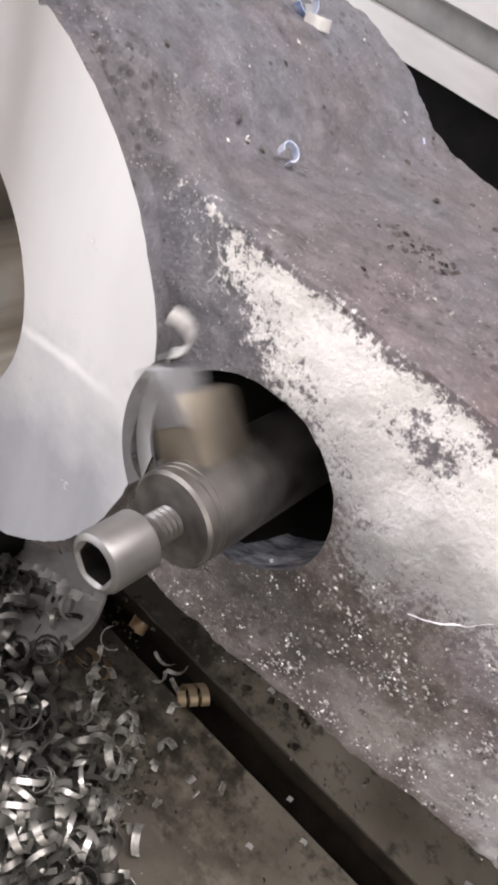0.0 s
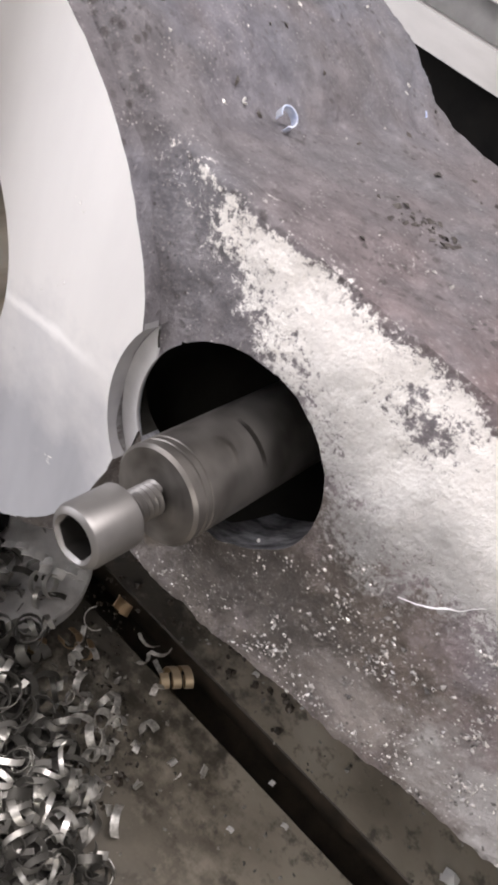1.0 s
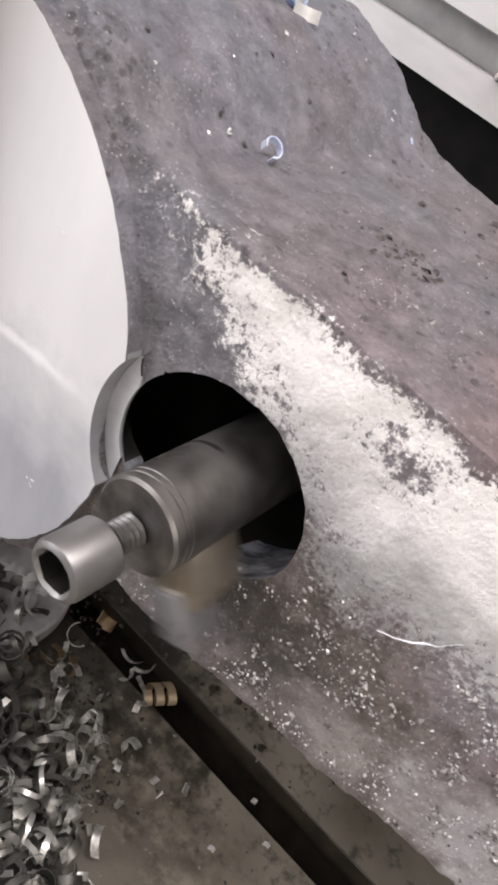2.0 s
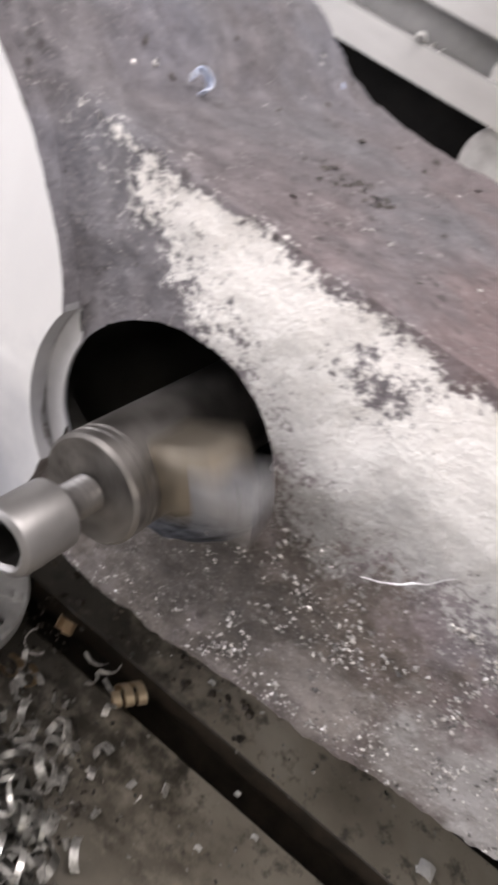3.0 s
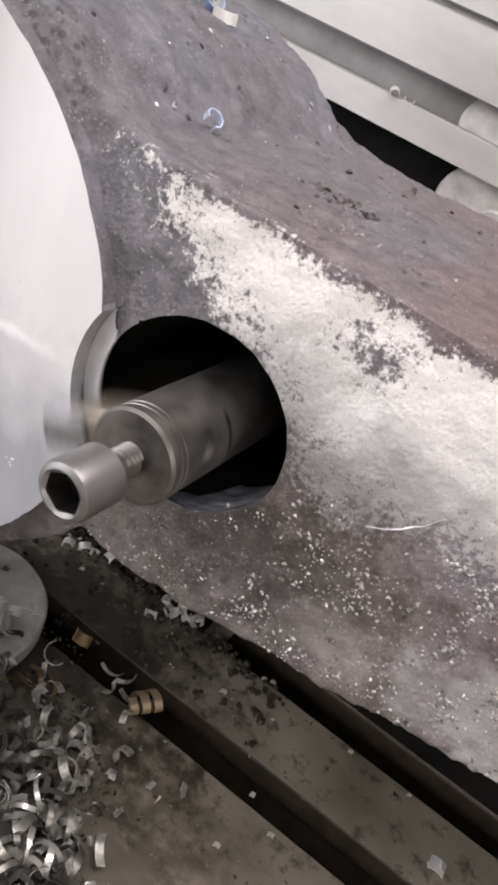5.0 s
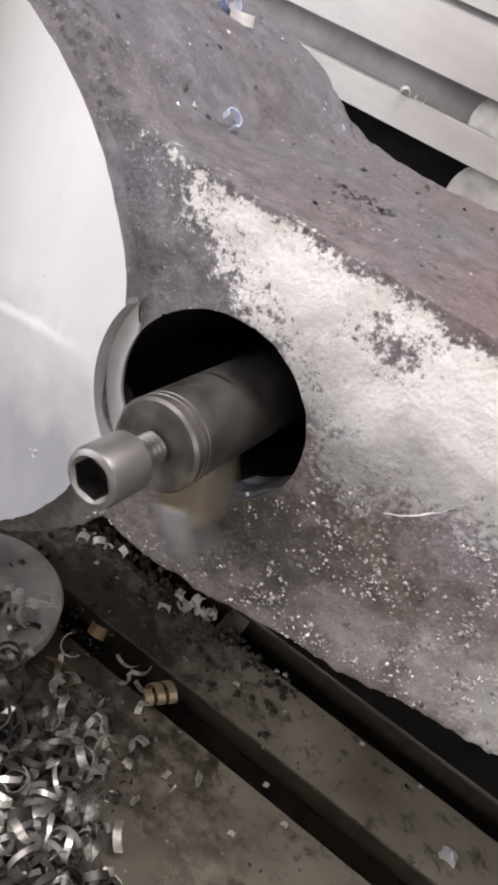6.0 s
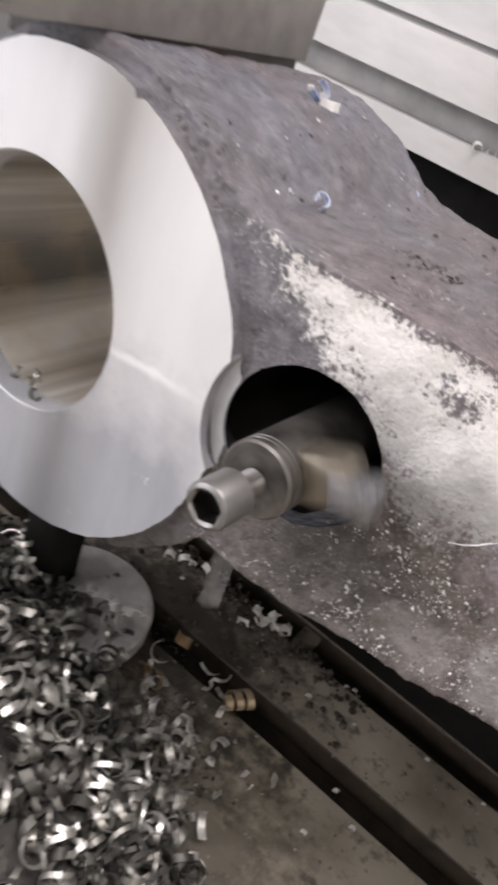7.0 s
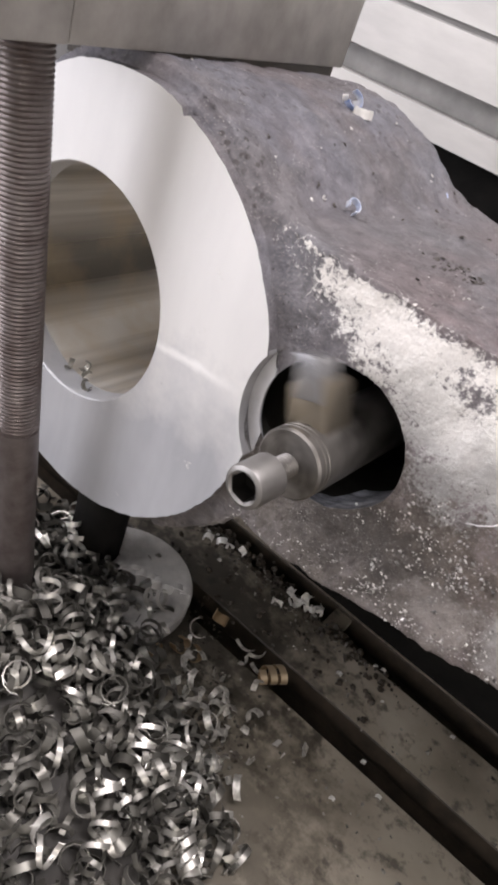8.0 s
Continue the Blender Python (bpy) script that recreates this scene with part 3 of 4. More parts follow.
# ---- the boring bar ----
def boring_bar():
    root = tagged(new("boring_bar"), "turning steel boring bar with cross cutter and end socket screw", "boring bar")
    root.location = (AX, 0, AZ - 0.002)
    R = 0.0208
    bm = bmesh.new()
    prof = [(-0.029, 0), (-0.029, R - 0.0013), (-0.0276, R), (-0.0240, R), (-0.0237, R - 0.0006), (-0.0228, R - 0.0006), (-0.0225, R), (-0.0204, R), (-0.0201, R - 0.0005), (-0.0194, R - 0.0005), (-0.0191, R), (0.42, R), (0.42, 0)]
    lathe(bm, prof, 72)
    cut = bmesh.new()
    lathe(cut, [(-0.03, 0), (-0.03, 0.006), (-0.0185, 0.006), (-0.0185, 0)], 24, m=Matrix.Translation((0, -0.006, 0)) @ pose(0, 0, 0, 90))
    slot = bmesh.new()
    box(slot, -0.011, 0.008, 0.0105, 0.0132, -0.03, -0.0172)
    me = carve(mesh_of(bm, "bar", M_BAR), [mesh_of(cut, "c4", M_BAR), mesh_of(slot, "c5", M_BAR)])
    me.materials.append(M_DARK)
    # Slot walls are coloured black to deepen the shade in the recess.
    for p in me.polygons:
        if 0.009 < p.center.y < 0.014 and math.hypot(p.center.x, p.center.z) < R - 0.0002:
            p.material_index = 1
    me.shade_smooth()
    me.set_sharp_from_angle(angle=radians(30))
    part("bar", me, M_BAR, root)
    # the cutter: a holder block with a stepped, sloping end
    bm = bmesh.new()
    vs = box(bm, -0.0140, 0.0135, -0.0165, 0.014, 0.010, 0.0430, 0.0045)
    for v in vs:
        if v.co.z > 0.03:
            v.co.z += 0.22 * v.co.x - 0.10 * (v.co.y - 0.002)
            v.co.x *= 0.9
    cutter = part("cutter", bm, M_TOOL, root, "bright ground tool holder set across the bar")
    bm = bmesh.new()
    vs = box(bm, -0.0065, 0.0105, -0.0185, -0.001, 0.034, 0.0600, 0.0008)
    for v in vs:
        if v.co.z > 0.046:
            v.co.x = v.co.x * 0.8 + 0.001
            v.co.z -= 0.18 * (v.co.x + 0.008) + 0.12 * (v.co.y + 0.018)
    part("tip", bm, M_TIP, cutter, "pale cutting tip")
    screw = part("screw", screw_thread(0.0070, 0.0055, 0.0026, -0.048, -0.0285), M_THREAD, root)
    bm = bmesh.new()
    head_profile(bm)
    part("screw_head", bm, M_BOLT, screw).data.materials.append(M_SOCKET)
    return root


def screw_thread(r0, r1, pitch, y0, y1, seg=28):
    """A real screw thread along y."""
    bm = bmesh.new()
    turns = (y1 - y0) / pitch
    steps = int(turns * seg)
    rows = []
    for i in range(steps + 1):
        a = 2 * math.pi * i / seg
        y = y0 + pitch * i / seg
        s, c = math.sin(a), math.cos(a)
        rows.append([bm.verts.new((r1 * s, y - pitch * 0.5, r1 * c)), bm.verts.new((r0 * s, y - pitch * 0.06, r0 * c)), bm.verts.new((r0 * s, y + pitch * 0.06, r0 * c)), bm.verts.new((r1 * s, y + pitch * 0.5, r1 * c))])
    for p, q in zip(rows, rows[1:]):
        for k in range(3):
            bm.faces.new((p[k], p[k + 1], q[k + 1], q[k]))
    return bm


def head_profile(bm):
    """A socket head with a hexagon recess."""
    seg, r = 48, 0.0124
    y0, y1 = -0.0672, -0.0455
    loops = []

    def ring(y, rad):
        loops.append([bm.verts.new((rad * math.sin(2 * math.pi * k / seg), y, rad * math.cos(2 * math.pi * k / seg))) for k in range(seg)])

    def hexa(y, flat):
        out = []
        for k in range(seg):
            a = 2 * math.pi * k / seg
            b = (a % (math.pi / 3)) - math.pi / 6
            rr = flat / math.cos(b)
            out.append(bm.verts.new((rr * math.sin(a), y, rr * math.cos(a))))
        loops.append(out)

    ring(y1, 0.006)
    ring(y1, r - 0.0008)
    ring(y1 - 0.0008, r)
    ring(y0 + 0.003, r)
    ring(y0 + 0.0012, r - 0.0007)
    ring(y0 + 0.0002, r - 0.0022)
    ring(y0, r - 0.003)
    hexa(y0 + 0.0012, 0.0076)
    hexa(y0 + 0.012, 0.0074)
    for p, q in zip(loops, loops[1:]):
        for k in range(seg):
            l = (k + 1) % seg
            bm.faces.new((p[k], p[l], q[l], q[k])).material_index = 1 if q is loops[-1] else 0
    bm.faces.new(loops[-1]).material_index = 1
    bm.faces.new(loops[0][::-1])


BAR = boring_bar()


# ---- clamping: strap, stud, jack ----
def clamp_strap():
    root = tagged(new("clamp_strap"), "blackened steel clamping strap lying across the casting", "clamp")
    turn = Matrix.Translation((-0.001, 0.07, 0)) @ pose(0, 0, 0, 0, 0, 9.5)
    bm = bmesh.new()
    box(bm, -0.085, 0.0, -0.13, 0.205, 0.4865, 0.567, 0.0015, turn)
    part("strap", bm, M_CLAMP, root)
    bm = bmesh.new()
    box(bm, -0.083, 0.0015, -0.19, -0.1315, 0.4865, 0.567, 0.0015, turn)
    part("strap_end", bm, M_CLAMP, root)


def packing_strip():
    """A dark strip between the strap and the round of the casting."""
    turn = Matrix.Translation((-0.001, 0.07, 0)) @ pose(0, 0, 0, 0, 0, 9.5)
    bm = bmesh.new()
    box(bm, -0.078, -0.0035, -0.045, 0.196, 0.462, 0.4862, 0.001, turn)
    tagged(part("packing_strip", bm, M_DARK_BROWN), "dark oily packing strip between strap and casting", "packing strip")


def stud():
    foot, head = Vector((0.030, -0.030, -0.01)), Vector((-0.0195, -0.064, 0.56))
    ln = (head - foot).length
    q = Vector((0, 1, 0)).rotation_difference((head - foot).normalized()).to_matrix().to_4x4()
    root = tagged(new("stud"), "long steel clamping stud with a coarse thread", "threaded stud")
    root.matrix_world = Matrix.Translation(foot) @ q
    bm = bmesh.new()
    lathe(bm, [(0, 0), (0, 0.0152), (ln * 0.42, 0.0152), (ln * 0.42, 0.0142), (ln, 0.0142), (ln, 0)], 40)
    part("shank", bm, M_STUD, root)
    part("thread", screw_thread(0.0155, 0.0146, 0.0030, ln * 0.425, ln, 24), M_STUD, root)


def screw_jack():
    root = tagged(new("screw_jack"), "dark support post on a worn round base plate under the flange", "screw jack")
    bm = bmesh.new()
    lathe(bm, [(0, 0), (0, 0.071), (0.016, 0.071), (0.018, 0.069), (0.018, 0)], 72, m=Matrix.Translation((0.043, 0.086, 0)) @ pose(0, 0, 0, 90))
    part("base_plate", bm, M_DISC, root)
    bm = bmesh.new()
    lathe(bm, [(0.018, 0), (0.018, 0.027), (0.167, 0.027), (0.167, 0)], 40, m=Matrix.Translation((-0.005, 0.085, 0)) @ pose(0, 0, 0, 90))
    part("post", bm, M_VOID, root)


def support_block():
    # Added block; its black front stands for the shade beneath the casting.
    bm = bmesh.new()
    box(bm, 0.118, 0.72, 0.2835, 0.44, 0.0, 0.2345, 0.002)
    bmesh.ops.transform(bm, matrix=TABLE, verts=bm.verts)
    tagged(part("support_block", bm, M_VOID), "parallel block under the back of the casting, black for the shade there", "support block")


def slot_key():
    """A short steel key bridging the table's slot beside the support block."""
    bm = bmesh.new()
    box(bm, 0.204, 0.226, 0.2466, 0.2824, -0.014, -0.0035, 0.002)
    bmesh.ops.transform(bm, matrix=TABLE, verts=bm.verts)
    tagged(part("slot_key", bm, M_TABLE), "oily steel key lying across the table's slot", "key")


slot_key()
packing_strip()
clamp_strap()
stud()
screw_jack()
support_block()


# ---- chips ----
def curl(bm, m, r, width, turns, rise, thick=0.0006, seg=12, flare=0.0):
    """One curled chip: a ribbon with thickness."""
    n = max(5, int(seg * turns))
    rows = []
    for i in range(n + 1):
        a = 2 * math.pi * turns * i / n
        rr = r * (1 + flare * i / n)
        y = rise * i / n
        s, c = math.sin(a), math.cos(a)
        rows.append([bm.verts.new(m @ Vector((q * s, y + w, q * c))) for q, w in ((rr, 0), (rr, width), (rr - thick, width), (rr - thick, 0))])
    for p, q in zip(rows, rows[1:]):
        for k in range(4):
            bm.faces.new((p[k], p[(k + 1) % 4], q[(k + 1) % 4], q[k]))
    bm.faces.new(rows[0])
    bm.faces.new(rows[-1][::-1])


def pile_height(x, y):
    edge = 0.072 + 0.034 * max(0.0, min(1.0, (0.125 - x) / 0.05)) - y - max(0.0, x - 0.12) * 0.42
    edge = min(edge, (0.305 - x) * 0.8)
    return max(-0.02, min(0.085, edge * 0.55 - 0.004))


def rand_pose(rng, x, y, z):
    return pose(x, y, z, rng.uniform(0, 360), rng.uniform(0, 360), rng.uniform(0, 360))


def chip_pile():
    rng = random.Random(4)
    root = tagged(new("chip_pile"), "heap of bright curled steel chips on the table", "metal chips", kind="stuff")
    bm = bmesh.new()
    made = 0
    shapes = []
    for k in range(14):
        one = bmesh.new()
        curl(one, Matrix(), rng.uniform(0.0075, 0.0120), rng.uniform(0.0036, 0.0052), rng.uniform(0.7, 2.2), rng.uniform(0.014, 0.032), 0.0007, flare=rng.uniform(-0.3, 0.4))
        shapes.append(mesh_of(one, "chip", M_SINGLE))
    singles = 0
    while singles < 290:
        x, y = rng.uniform(-0.05, 0.30), rng.uniform(-0.20, 0.09)
        h = pile_height(x, y)
        if h < 0.0:
            continue
        ob = part("chip", rng.choice(shapes), M_SINGLE, root)
        ob.matrix_local = rand_pose(rng, x, y, max(0.006, h + rng.uniform(0.002, 0.013)))
        singles += 1
    while made < 1250:
        x, y = rng.uniform(-0.12, 0.30), rng.uniform(-0.26, 0.10)
        h = pile_height(x, y)
        if h < 0.0:
            continue
        r = rng.uniform(0.006, 0.0115)
        curl(bm, rand_pose(rng, x, y, max(0.005, h + rng.uniform(-0.012, 0.007))), r, rng.uniform(0.004, 0.0085), rng.uniform(0.25, 1.1), rng.uniform(-0.012, 0.014), 0.0007, flare=rng.uniform(-0.2, 0.6))
        made += 1
    part("curls", bm, M_CHIP, root)
    # Dark sheet added under the curls for the shade between chips.
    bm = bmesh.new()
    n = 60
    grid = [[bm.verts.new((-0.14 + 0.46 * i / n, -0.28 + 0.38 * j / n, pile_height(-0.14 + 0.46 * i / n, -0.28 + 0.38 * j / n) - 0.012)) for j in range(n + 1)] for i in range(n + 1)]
    for i in range(n):
        for j in range(n):
            bm.faces.new((grid[i][j], grid[i + 1][j], grid[i + 1][j + 1], grid[i][j + 1]))
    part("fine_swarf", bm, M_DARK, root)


def loose(name, label, m, r, width, turns, rise=0.0, mat=None, group="", flare=0.0):
    bm = bmesh.new()
    curl(bm, Matrix(), r, width, turns, rise, 0.0007, 16, flare)
    ob = part(name, bm, mat or M_CHIP)
    ob.matrix_world = m
    return tagged(ob, label, "metal chip", group)


def loose_chips():
    rng = random.Random(11)
    tag = "loose curls beside the heap"
    spots = [(0.231, 0.091), (0.229, 0.066), (0.224, 0.044), (0.247, 0.049), (0.264, 0.089), (0.246, 0.023), (0.261, 0.022), (0.226, -0.005), (0.253, -0.004), (0.162, 0.058), (0.185, 0.075), (0.20, 0.062), (0.212, 0.03), (0.238, 0.012), (0.27, 0.004), (0.15, 0.082), (0.175, 0.098), (0.21, 0.105)]
    for x, y in spots:
        r = rng.uniform(0.006, 0.011)
        loose("curled_chip", "bright curled steel chip lying on the oily table", pose(x, y, r * 0.75, rng.uniform(-50, 50), rng.uniform(0, 360), rng.uniform(0, 360)), r, rng.uniform(0.005, 0.008), rng.uniform(0.3, 0.8), 0.003, M_LOOSE, tag)
    for _ in range(34):
        u, v = rng.random(), rng.random()
        x, y = 0.125 + 0.125 * u, 0.118 - 0.115 * u * rng.uniform(0.55, 1.1) - 0.03 * v
        r = rng.uniform(0.006, 0.012)
        loose("curled_chip", "bright curled steel chip lying on the oily table", pose(x, y, r * 0.75, rng.uniform(-60, 60), rng.uniform(0, 360), rng.uniform(0, 360)), r, rng.uniform(0.004, 0.007), rng.uniform(0.25, 0.7), 0.004, M_LOOSE, tag)
    loose("curled_chip", "long pale arched chip lying on the oily table", pose(0.266, 0.088, 0.006, 20, 40, 35), 0.02, 0.007, 0.22, 0.002, M_LOOSE, tag)
    # heat tinted coils at the end of the slot
    loose("tinted_coil", "short straw coloured chip coil beside the slot", pose(0.2015, 0.119, 0.0098, 0, 0, -34), 0.0088, 0.0072, 2.6, 0.027, M_STRAW, "tinted coils", 0.1)
    for x, y, a in ((0.137, 0.132, 20), (0.137, 0.085, 80), (0.152, 0.086, 60), (0.126, 0.06, 120)):
        loose("tinted_coil", "straw tinted curled chip in the dirt", pose(x, y, 0.008, rng.uniform(-40, 40), 0, a), 0.008, 0.010, 0.8, 0.004, M_STRAW, "tinted coils")
    for x, y, a in ((0.166, 0.144, -30), (0.178, 0.140, 10), (0.187, 0.128, 60), (0.172, 0.122, 35)):
        loose("curled_chip", "slender bright chip leaning by the coil", pose(x, y, 0.006, 70, rng.uniform(0, 90), a), 0.013, 0.004, 0.3, 0.004, M_LOOSE, tag)
    # pale crumbs in a small heap at the second slot
    for x, y, z in ((0.153, 0.222, 0.002), (0.163, 0.237, 0.003), (0.163, 0.245, 0.004), (0.167, 0.249, 0.004), (0.173, 0.247, 0.005), (0.178, 0.244, 0.004), (0.185, 0.249, 0.005), (0.192, 0.246, 0.004), (0.170, 0.241, 0.008), (0.181, 0.246, 0.009), (0.188, 0.252, 0.003), (0.159, 0.241, 0.003), (0.009, 0.213, 0.003), (0.016, 0.232, 0.003), (0.03, 0.236, 0.003), (0.044, 0.221, 0.003), (0.056, 0.23, 0.003), (0.083, 0.231, 0.003), (0.068, 0.236, 0.002), (0.022, 0.224, 0.003)):
        loose("pale_crumb", "pale crumpled chip crumb by the slot", rand_pose(rng, x, y - 0.006, z + 0.005), rng.uniform(0.0055, 0.008), 0.007, 0.6, 0.002, M_PALE, "pale crumbs by the slot", -0.3)
    # single chips about the table
    for x, y, z in ((0.472, 0.198, 0.004), (0.370, 0.238, 0.003), (0.280, 0.243, 0.004), (0.272, 0.240, 0.003), (0.252, 0.197, 0.002), (0.351, 0.122, 0.002), (0.323, 0.138, 0.003), (0.323, 0.086, 0.003), (0.43, 0.243, 0.003), (0.30, 0.21, 0.002), (0.046, 0.228, 0.003), (0.036, 0.222, 0.003), (0.075, 0.2, 0.003)):
        r = 0.011 if x > 0.46 else rng.uniform(0.0020, 0.0036)
        turns = 0.22 if x > 0.46 else rng.uniform(0.2, 0.4)
        loose("small_chip", "small pale chip lying on the dark table", pose(x, y, 0.0025 - r * math.cos(math.pi * turns), 0, -180 * turns, 0), r, r * 1.2, turns, 0.001, M_PALE, "small chips on the table")
    loose("bent_chip", "pale heart shaped bent chip lying on the table", pose(0.472, 0.198, 0.0045, 18, 8, 40), 0.0072, 0.007, 0.55, 0.001, M_PALE)
    # chips on top of the casting
    top = SKIN[0].ray_cast(Vector((0.131, 0.077, 0.7)), Vector((0, 0, -1)))[0].z
    loose("blue_curl", "blue and silver curled chip on the casting", pose(0.1285, 0.080, top + 0.0036, 128, 8, 62), 0.0048, 0.0042, 0.8, 0.0012, M_SKY, "chips on the casting")
    for x, y, mat, r, t in ((0.05, 0.166, M_BLUE, 0.007, 0.7), (0.043, 0.163, M_PALE, 0.006, 0.5), (0.048, 0.172, M_PALE, 0.0065, 0.4), (0.068, 0.160, M_PALE, 0.009, 0.3), (0.118, 0.066, M_PALE, 0.0018, 0.5), (0.098, 0.03, M_PALE, 0.005, 0.14), (0.123, 0.219, M_BLUE, 0.005, 0.4), (0.112, 0.217, M_PALE, 0.004, 0.4)):
        z = SKIN[0].ray_cast(Vector((x, y, 0.7)), Vector((0, 0, -1)))[0].z
        loose("casting_chip", "small curled chip lying on the rough casting", pose(x, y, z + r * 0.45, rng.uniform(40, 100), rng.uniform(0, 90), rng.uniform(0, 360)), r, r * 0.7, t, 0.001, mat, "chips on the casting")
    # two crumbs in the plate's slot, one curl on the hole's lip
    for x in (0.053, 0.070):
        loose("slot_crumb", "round bright crumb in the plate's slot", rand_pose(rng, x, 0.493, 0.4625), 0.0062, 0.009, 0.55, 0.001, M_PALE, "crumbs in the slot", -0.4)
    loose("lip_curl", "tiny bright curl stuck on the lip of the hole", pose(0.2365, WEB + 0.006, AZ - 0.0325, 10, 30, 0), 0.004, 0.0015, 0.45, 0.001, M_PALE)
    # on the jack's base plate
    for x, y, r in ((0.046, 0.128, 0.006), (0.060, 0.050, 0.012), (0.088, 0.060, 0.012), (0.050, 0.062, 0.013), (0.035, 0.062, 0.012), (0.075, 0.050, 0.010)):
        loose("plate_chip", "bright chip resting on the round base plate", pose(x, y, 0.018 + r * 0.4, rng.uniform(40, 120), rng.uniform(0, 90), rng.uniform(0, 360)), r, 0.005, rng.uniform(0.25, 0.5), 0.004, M_SINGLE, "chips on the base plate")
    for k in range(9):
        u = k / 8
        loose("plate_chip", "flat pale chip in a row on the base plate", pose(0.048 + 0.052 * u, 0.074 + 0.030 * u + 0.003 * math.sin(7 * u), 0.0240 + 0.003 * (k % 2), rng.uniform(-25, 25), rng.uniform(-30, 10), 30 + rng.uniform(-25, 25)), 0.012, 0.0085, 0.12, 0.001, M_PALE, "row of pale chips on the base plate", 0.2)
    # in the finished bore
    for x in (-0.02, -0.008, 0.004, 0.012):
        z = BZ - math.sqrt(BR ** 2 - (x - BX) ** 2)
        loose("bore_chip", "bright curled chip lying in the finished bore", pose(x, rng.uniform(0.012, 0.03), z + 0.004, rng.uniform(0, 90), rng.uniform(0, 90), rng.uniform(0, 360)), 0.0045, 0.004, 0.6, 0.002, M_CHIP, "chips in the bore")


def flakes(name, label, count, pick, mats, lo, hi, seed):
    """Fine bright grit: small bent flakes joined into one."""
    rng = random.Random(seed)
    root = None
    bm = bmesh.new()
    for _ in range(count):
        hit = pick(rng)
        if hit is None:
            continue
        p, nrm = hit
        e = rng.uniform(lo, hi) * (1.0 if rng.random() < 0.85 else 1.7)
        m = Matrix.Translation(p + nrm * e * 0.2) @ nrm.to_track_quat("Z", "Y").to_matrix().to_4x4() @ pose(0, 0, 0, rng.uniform(-35, 35), rng.uniform(-35, 35), rng.uniform(0, 360))
        a = [bm.verts.new(m @ Vector(v)) for v in ((-e, -e * 0.5, 0), (e, -e * 0.6, 0), (e * 0.7, e * 0.6, 0), (-e * 0.5, e * 0.5, 0), (0, 0, e * 0.6))]
        for f in ((0, 1, 4), (1, 2, 4), (2, 3, 4), (3, 0, 4), (3, 2, 1, 0)):
            bm.faces.new([a[k] for k in f])
    tagged(part(name, bm, mats, smooth=False), label, "metal grit", kind="stuff")


def clods():
    """Crumbled dark dirt along the second slot."""
    rng = random.Random(31)
    bm = bmesh.new()
    for _ in range(260):
        x = rng.uniform(0.0, 0.30)
        y = rng.gauss(0.236, 0.007) if rng.random() < 0.75 else rng.uniform(0.17, 0.245)
        if y > 0.262:
            continue
        e = rng.uniform(0.0012, 0.0042)
        m = Matrix.Translation((x, y, e * 0.4)) @ pose(0, 0, 0, rng.uniform(0, 360), rng.uniform(0, 360), 0)
        r = bmesh.ops.create_icosphere(bm, subdivisions=1, radius=e)
        for v in r["verts"]:
            v.co = m @ (v.co * (1 + 0.6 * noise.noise(v.co * 400 + Vector((x * 90, y * 90, 0)))))
    tagged(part("dirt_clods", bm, M_DARK_BROWN, smooth=False), "crumbled dark oily dirt along the table's slot", "dirt", kind="stuff")


def on_face(rng):
    x = rng.uniform(0.165, 0.44)
    z = 0.24 + 0.13 * rng.random() ** 1.3 + 0.2 * max(0, x - 0.24)
    if noise.noise(Vector((x, 0.3, z)) * 45) < rng.uniform(0.0, 0.5):
        return None
    q = SKIN[0].ray_cast(Vector((x, -0.2, z)), Vector((0, 1, 0)))
    return (q[0], q[1]) if q[0] and q[0].y < 0.03 else None


def on_scale(rng):
    x = rng.uniform(0.265, 0.46)
    z = 0.262 + 0.2 * max(0, x - 0.24) + 0.085 * rng.random()
    if noise.noise(Vector((x, 0.7, z)) * 70) + 0.6 * noise.noise(Vector((x, 0.2, z)) * 240) < rng.uniform(0.1, 0.5):
        return None
    q = SKIN[0].ray_cast(Vector((x, -0.2, z)), Vector((0, 1, 0)))
    return (q[0], q[1]) if q[0] and q[0].y < 0.03 else None


def on_top(rng):
    x, y = rng.uniform(0.0, 0.42), rng.uniform(0.03, 0.245)
    q = SKIN[0].ray_cast(Vector((x, y, 0.7)), Vector((0, 0, -1)))
    return (q[0], q[1]) if q[0] else None


def on_table(rng):
    if rng.random() < 0.45:
        x, y = rng.uniform(0.0, 0.24), rng.gauss(0.232, 0.012)
    else:
        x, y = rng.uniform(0.12, 0.55), rng.uniform(-0.05, 0.245)
    if abs(y - 0.149) < 0.018 or abs(y - 0.2655) < 0.019:
        return None
    return Vector((x, y, 0.0)), Vector((0, 0, 1))


def on_flange(rng):
    x, z = rng.choice(((0.108, 0.401), (0.109, 0.398), (0.13, 0.271), (0.1305, 0.268), (0.078, 0.2), (0.108, 0.358), (0.098, 0.352), (0.11, 0.364)))
    return Vector((x + rng.gauss(0, 0.0012), 0.0, z + rng.gauss(0, 0.0012))), Vector((0, -1, 0))


chip_pile()
loose_chips()
clods()
flakes("face_grit", "fine bright grit stuck to the oily casting face", 3300, on_face, M_GRIT, 0.00025, 0.00085, 21)
flakes("scale_flakes", "ragged grey scale and grit crusted on the lower casting face", 7000, on_scale, M_SCALE, 0.0004, 0.0011, 27)
flakes("top_grit", "scattered bright grit on top of the casting", 160, on_top, M_GRIT, 0.0003, 0.0009, 22)
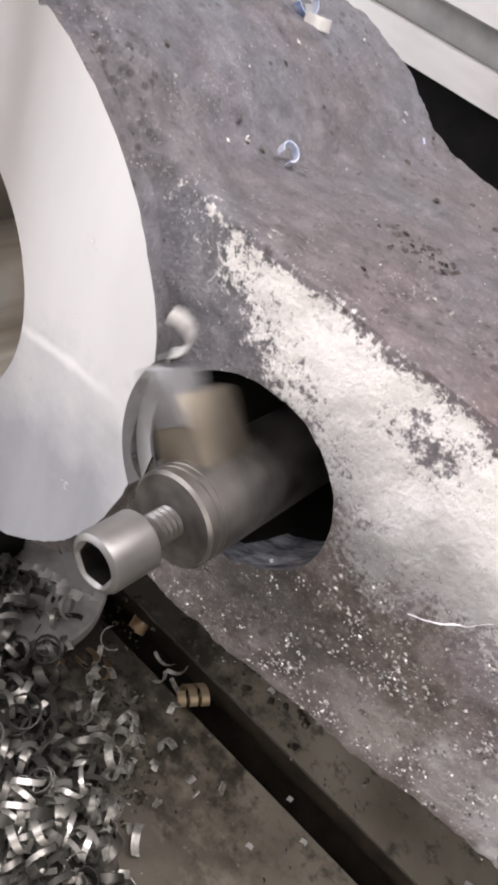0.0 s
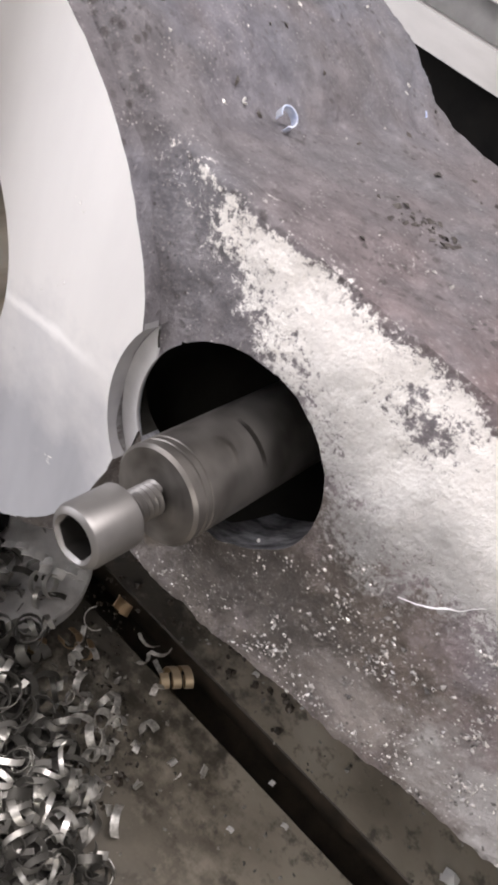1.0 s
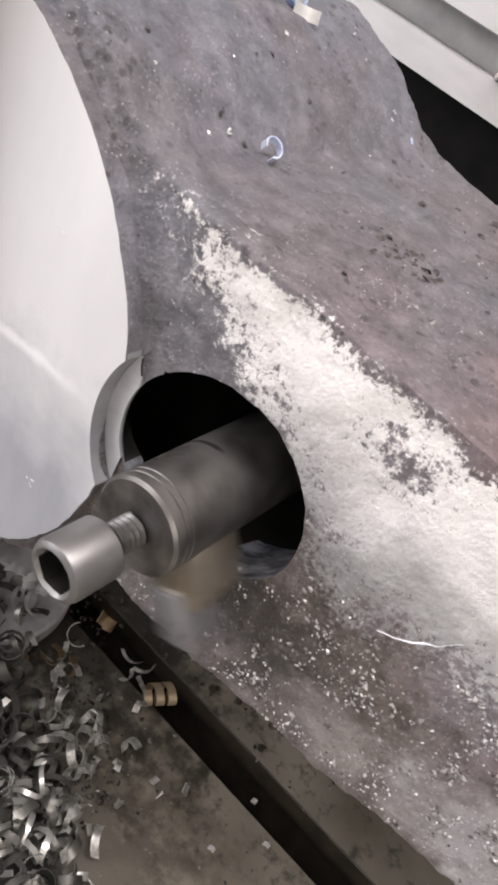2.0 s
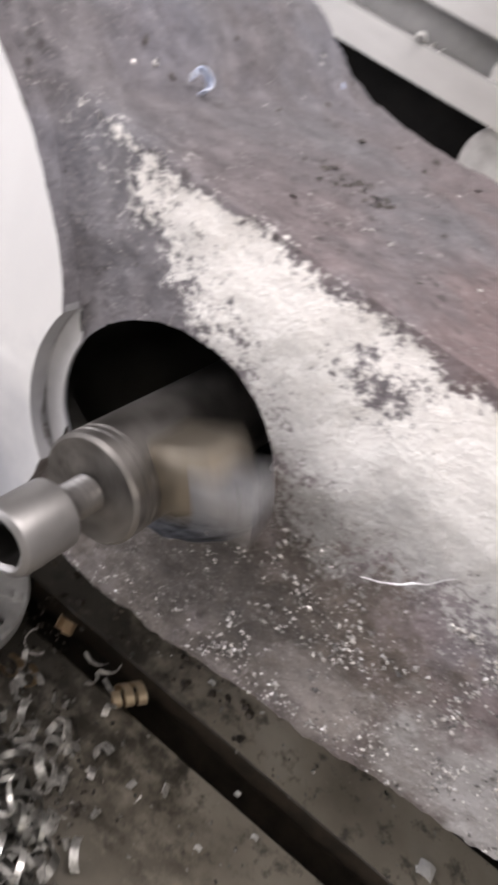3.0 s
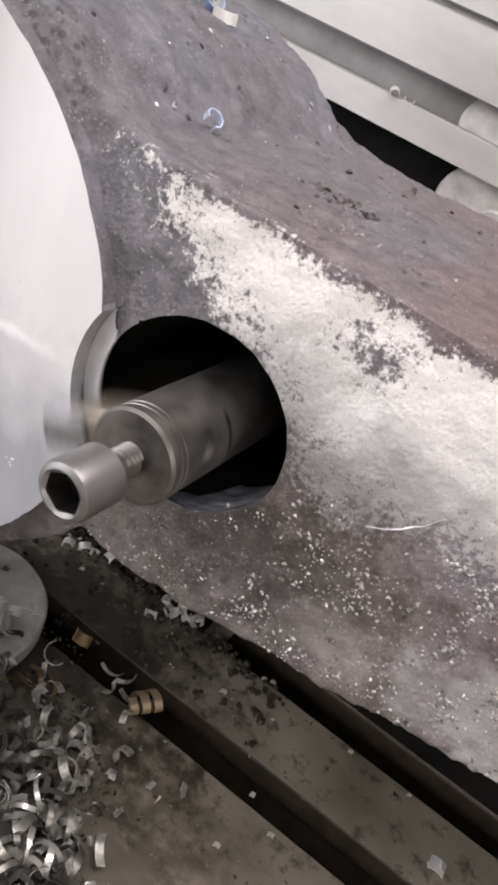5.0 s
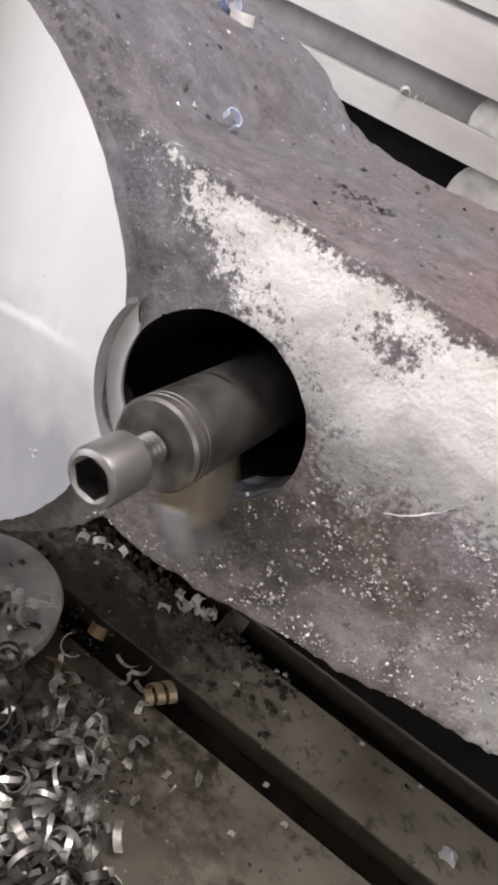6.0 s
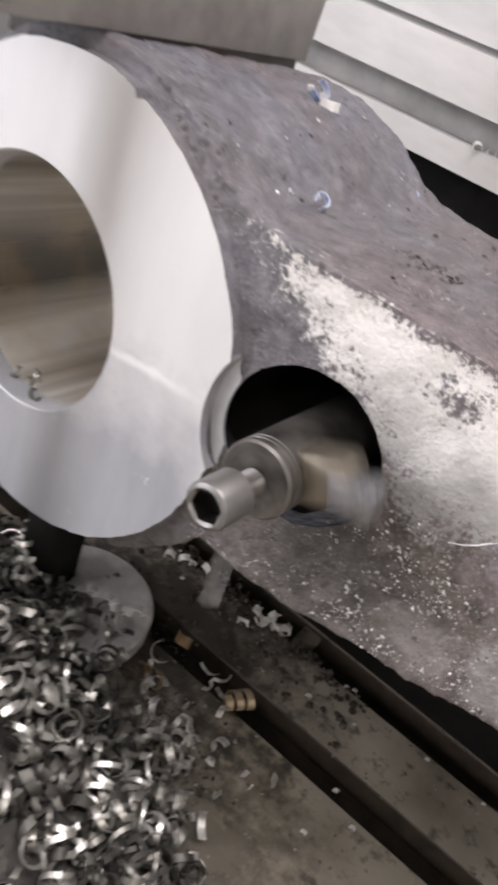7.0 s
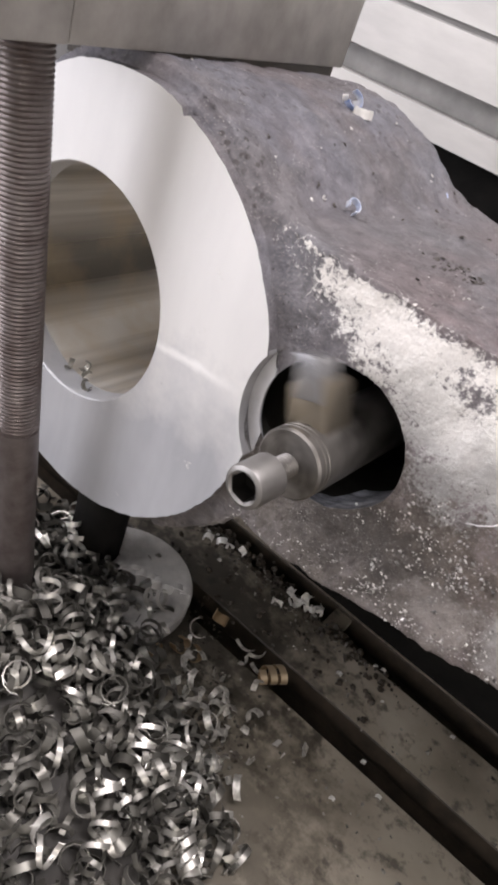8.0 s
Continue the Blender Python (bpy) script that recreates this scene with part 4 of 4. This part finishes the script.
flakes("table_grit", "scattered bright grit and fine chips on the table", 620, on_table, M_CHIP, 0.0006, 0.0021, 23)


def on_ledge(rng):
    if rng.random() < 0.45:
        x, y = rng.gauss(0.205, 0.008), rng.gauss(0.092, 0.008)
    else:
        x, y = rng.uniform(0.08, 0.40), rng.uniform(0.035, 0.24)
    q = SKIN[0].ray_cast(Vector((x, y, 0.7)), Vector((0, 0, -1)))
    return (q[0], q[1]) if q[0] else None


flakes("casting_crumbs", "dark sand crumbs lying on top of the casting", 90, on_ledge, M_CLOD, 0.0008, 0.0021, 33)


def on_dirt(rng):
    u = rng.random()
    x = 0.10 + 0.15 * u
    y = 0.135 - 0.10 * u + rng.gauss(0, 0.022)
    return (Vector((x, y, 0.0005)), Vector((0, 0, 1))) if math.hypot(x - 0.045, y - 0.08) > 0.072 else None


flakes("dirt_crumbs", "black oily dirt crumbs strewn between heap and slot", 170, on_dirt, M_DARK_BROWN, 0.001, 0.0026, 31)
flakes("flange_grit", "specks of grit on the flange face", 26, on_flange, M_PALE, 0.0003, 0.0007, 24)


def flying_chip(r, turns):
    return loose("flying_chip", "bright curled chip thrown off by the cutter", Matrix.Translation((AX, 0.1, AZ - 0.06)), r, 0.007, turns, 0.004, M_PALE, "flying chips", 0.3)


FLYING = [flying_chip(0.009, 0.42), flying_chip(0.008, 0.6), flying_chip(0.009, 0.3), flying_chip(0.007, 0.6)]


# ---- what moves ----
def motions():
    rows = []
    for k in range(81):
        t = k / 10
        lag = np.interp(t, (0.8, 0.9, 1.0, 1.1, 1.2, 2.3, 3.0, 3.5, 3.9), (0, -13, -30, -13, 0, 0, 4, 6, 0))
        rows.append((t, pose(AX, 0, AZ - 0.002, 0, -45 + 633 * t + lag, 0)))
    walk(BAR, rows)
    rest = [(AX, 0.12, AZ - 0.075, 30, 0, 0), (AX + 0.02, 0.13, AZ - 0.072, 50, 20, 40), (AX - 0.02, 0.14, AZ - 0.074, 10, 60, 80), (AX + 0.035, 0.15, AZ - 0.07, 80, 10, 10)]
    mouth = (AX - 0.005, 0.02, AZ + 0.036, 40, 40, 20)
    paths = [
        [(0.0, (0.171, -0.020, 0.403, 0, 0, 30)), (0.1, (0.176, -0.045, 0.372, 60, 30, 60)), (0.2, (0.170, -0.055, 0.215, 120, 60, 100)), (0.3, (0.168, -0.06, 0.030, 170, 80, 130)), (8.0, (0.168, -0.06, 0.030, 170, 80, 130))],
        [(0.0, rest[1]), (3.7, rest[1]), (3.8, (AX + 0.01, 0.06, AZ + 0.032, 50, 20, 30)), (3.9, mouth), (4.0, (0.168, -0.020, 0.398, 10, 20, 40)), (4.1, (0.15, -0.05, 0.36, 70, 50, 60)), (4.2, (0.14, -0.06, 0.21, 120, 80, 90)), (4.3, (0.14, -0.06, 0.045, 160, 100, 120)), (8.0, (0.14, -0.06, 0.045, 160, 100, 120))],
        [(0.0, rest[2]), (6.7, rest[2]), (6.8, mouth), (6.9, (0.185, -0.012, 0.375, 60, 40, 0)), (7.0, (0.206, -0.030, 0.281, 80, 70, 20)), (7.1, (0.21, -0.035, 0.12, 120, 100, 50)), (7.2, (0.212, -0.04, 0.02, 160, 120, 80)), (8.0, (0.212, -0.04, 0.02, 160, 120, 80))],
        [(0.0, rest[3]), (7.2, rest[3]), (7.3, (AX + 0.01, 0.05, AZ + 0.034, 20, 20, 10)), (7.4, (0.19, -0.01, 0.39, 30, 10, 20)), (7.5, (0.186, -0.004, 0.369, 60, 30, 60)), (7.6, (0.18, -0.045, 0.27, 100, 60, 90)), (7.7, (0.175, -0.06, 0.1, 130, 90, 120)), (7.8, (0.175, -0.065, 0.030, 160, 100, 150)), (8.0, (0.175, -0.065, 0.030, 160, 100, 150))],
    ]
    for chip, way in zip(FLYING, paths):
        walk(chip, [(t, pose(*p)) for t, p in way])


motions()
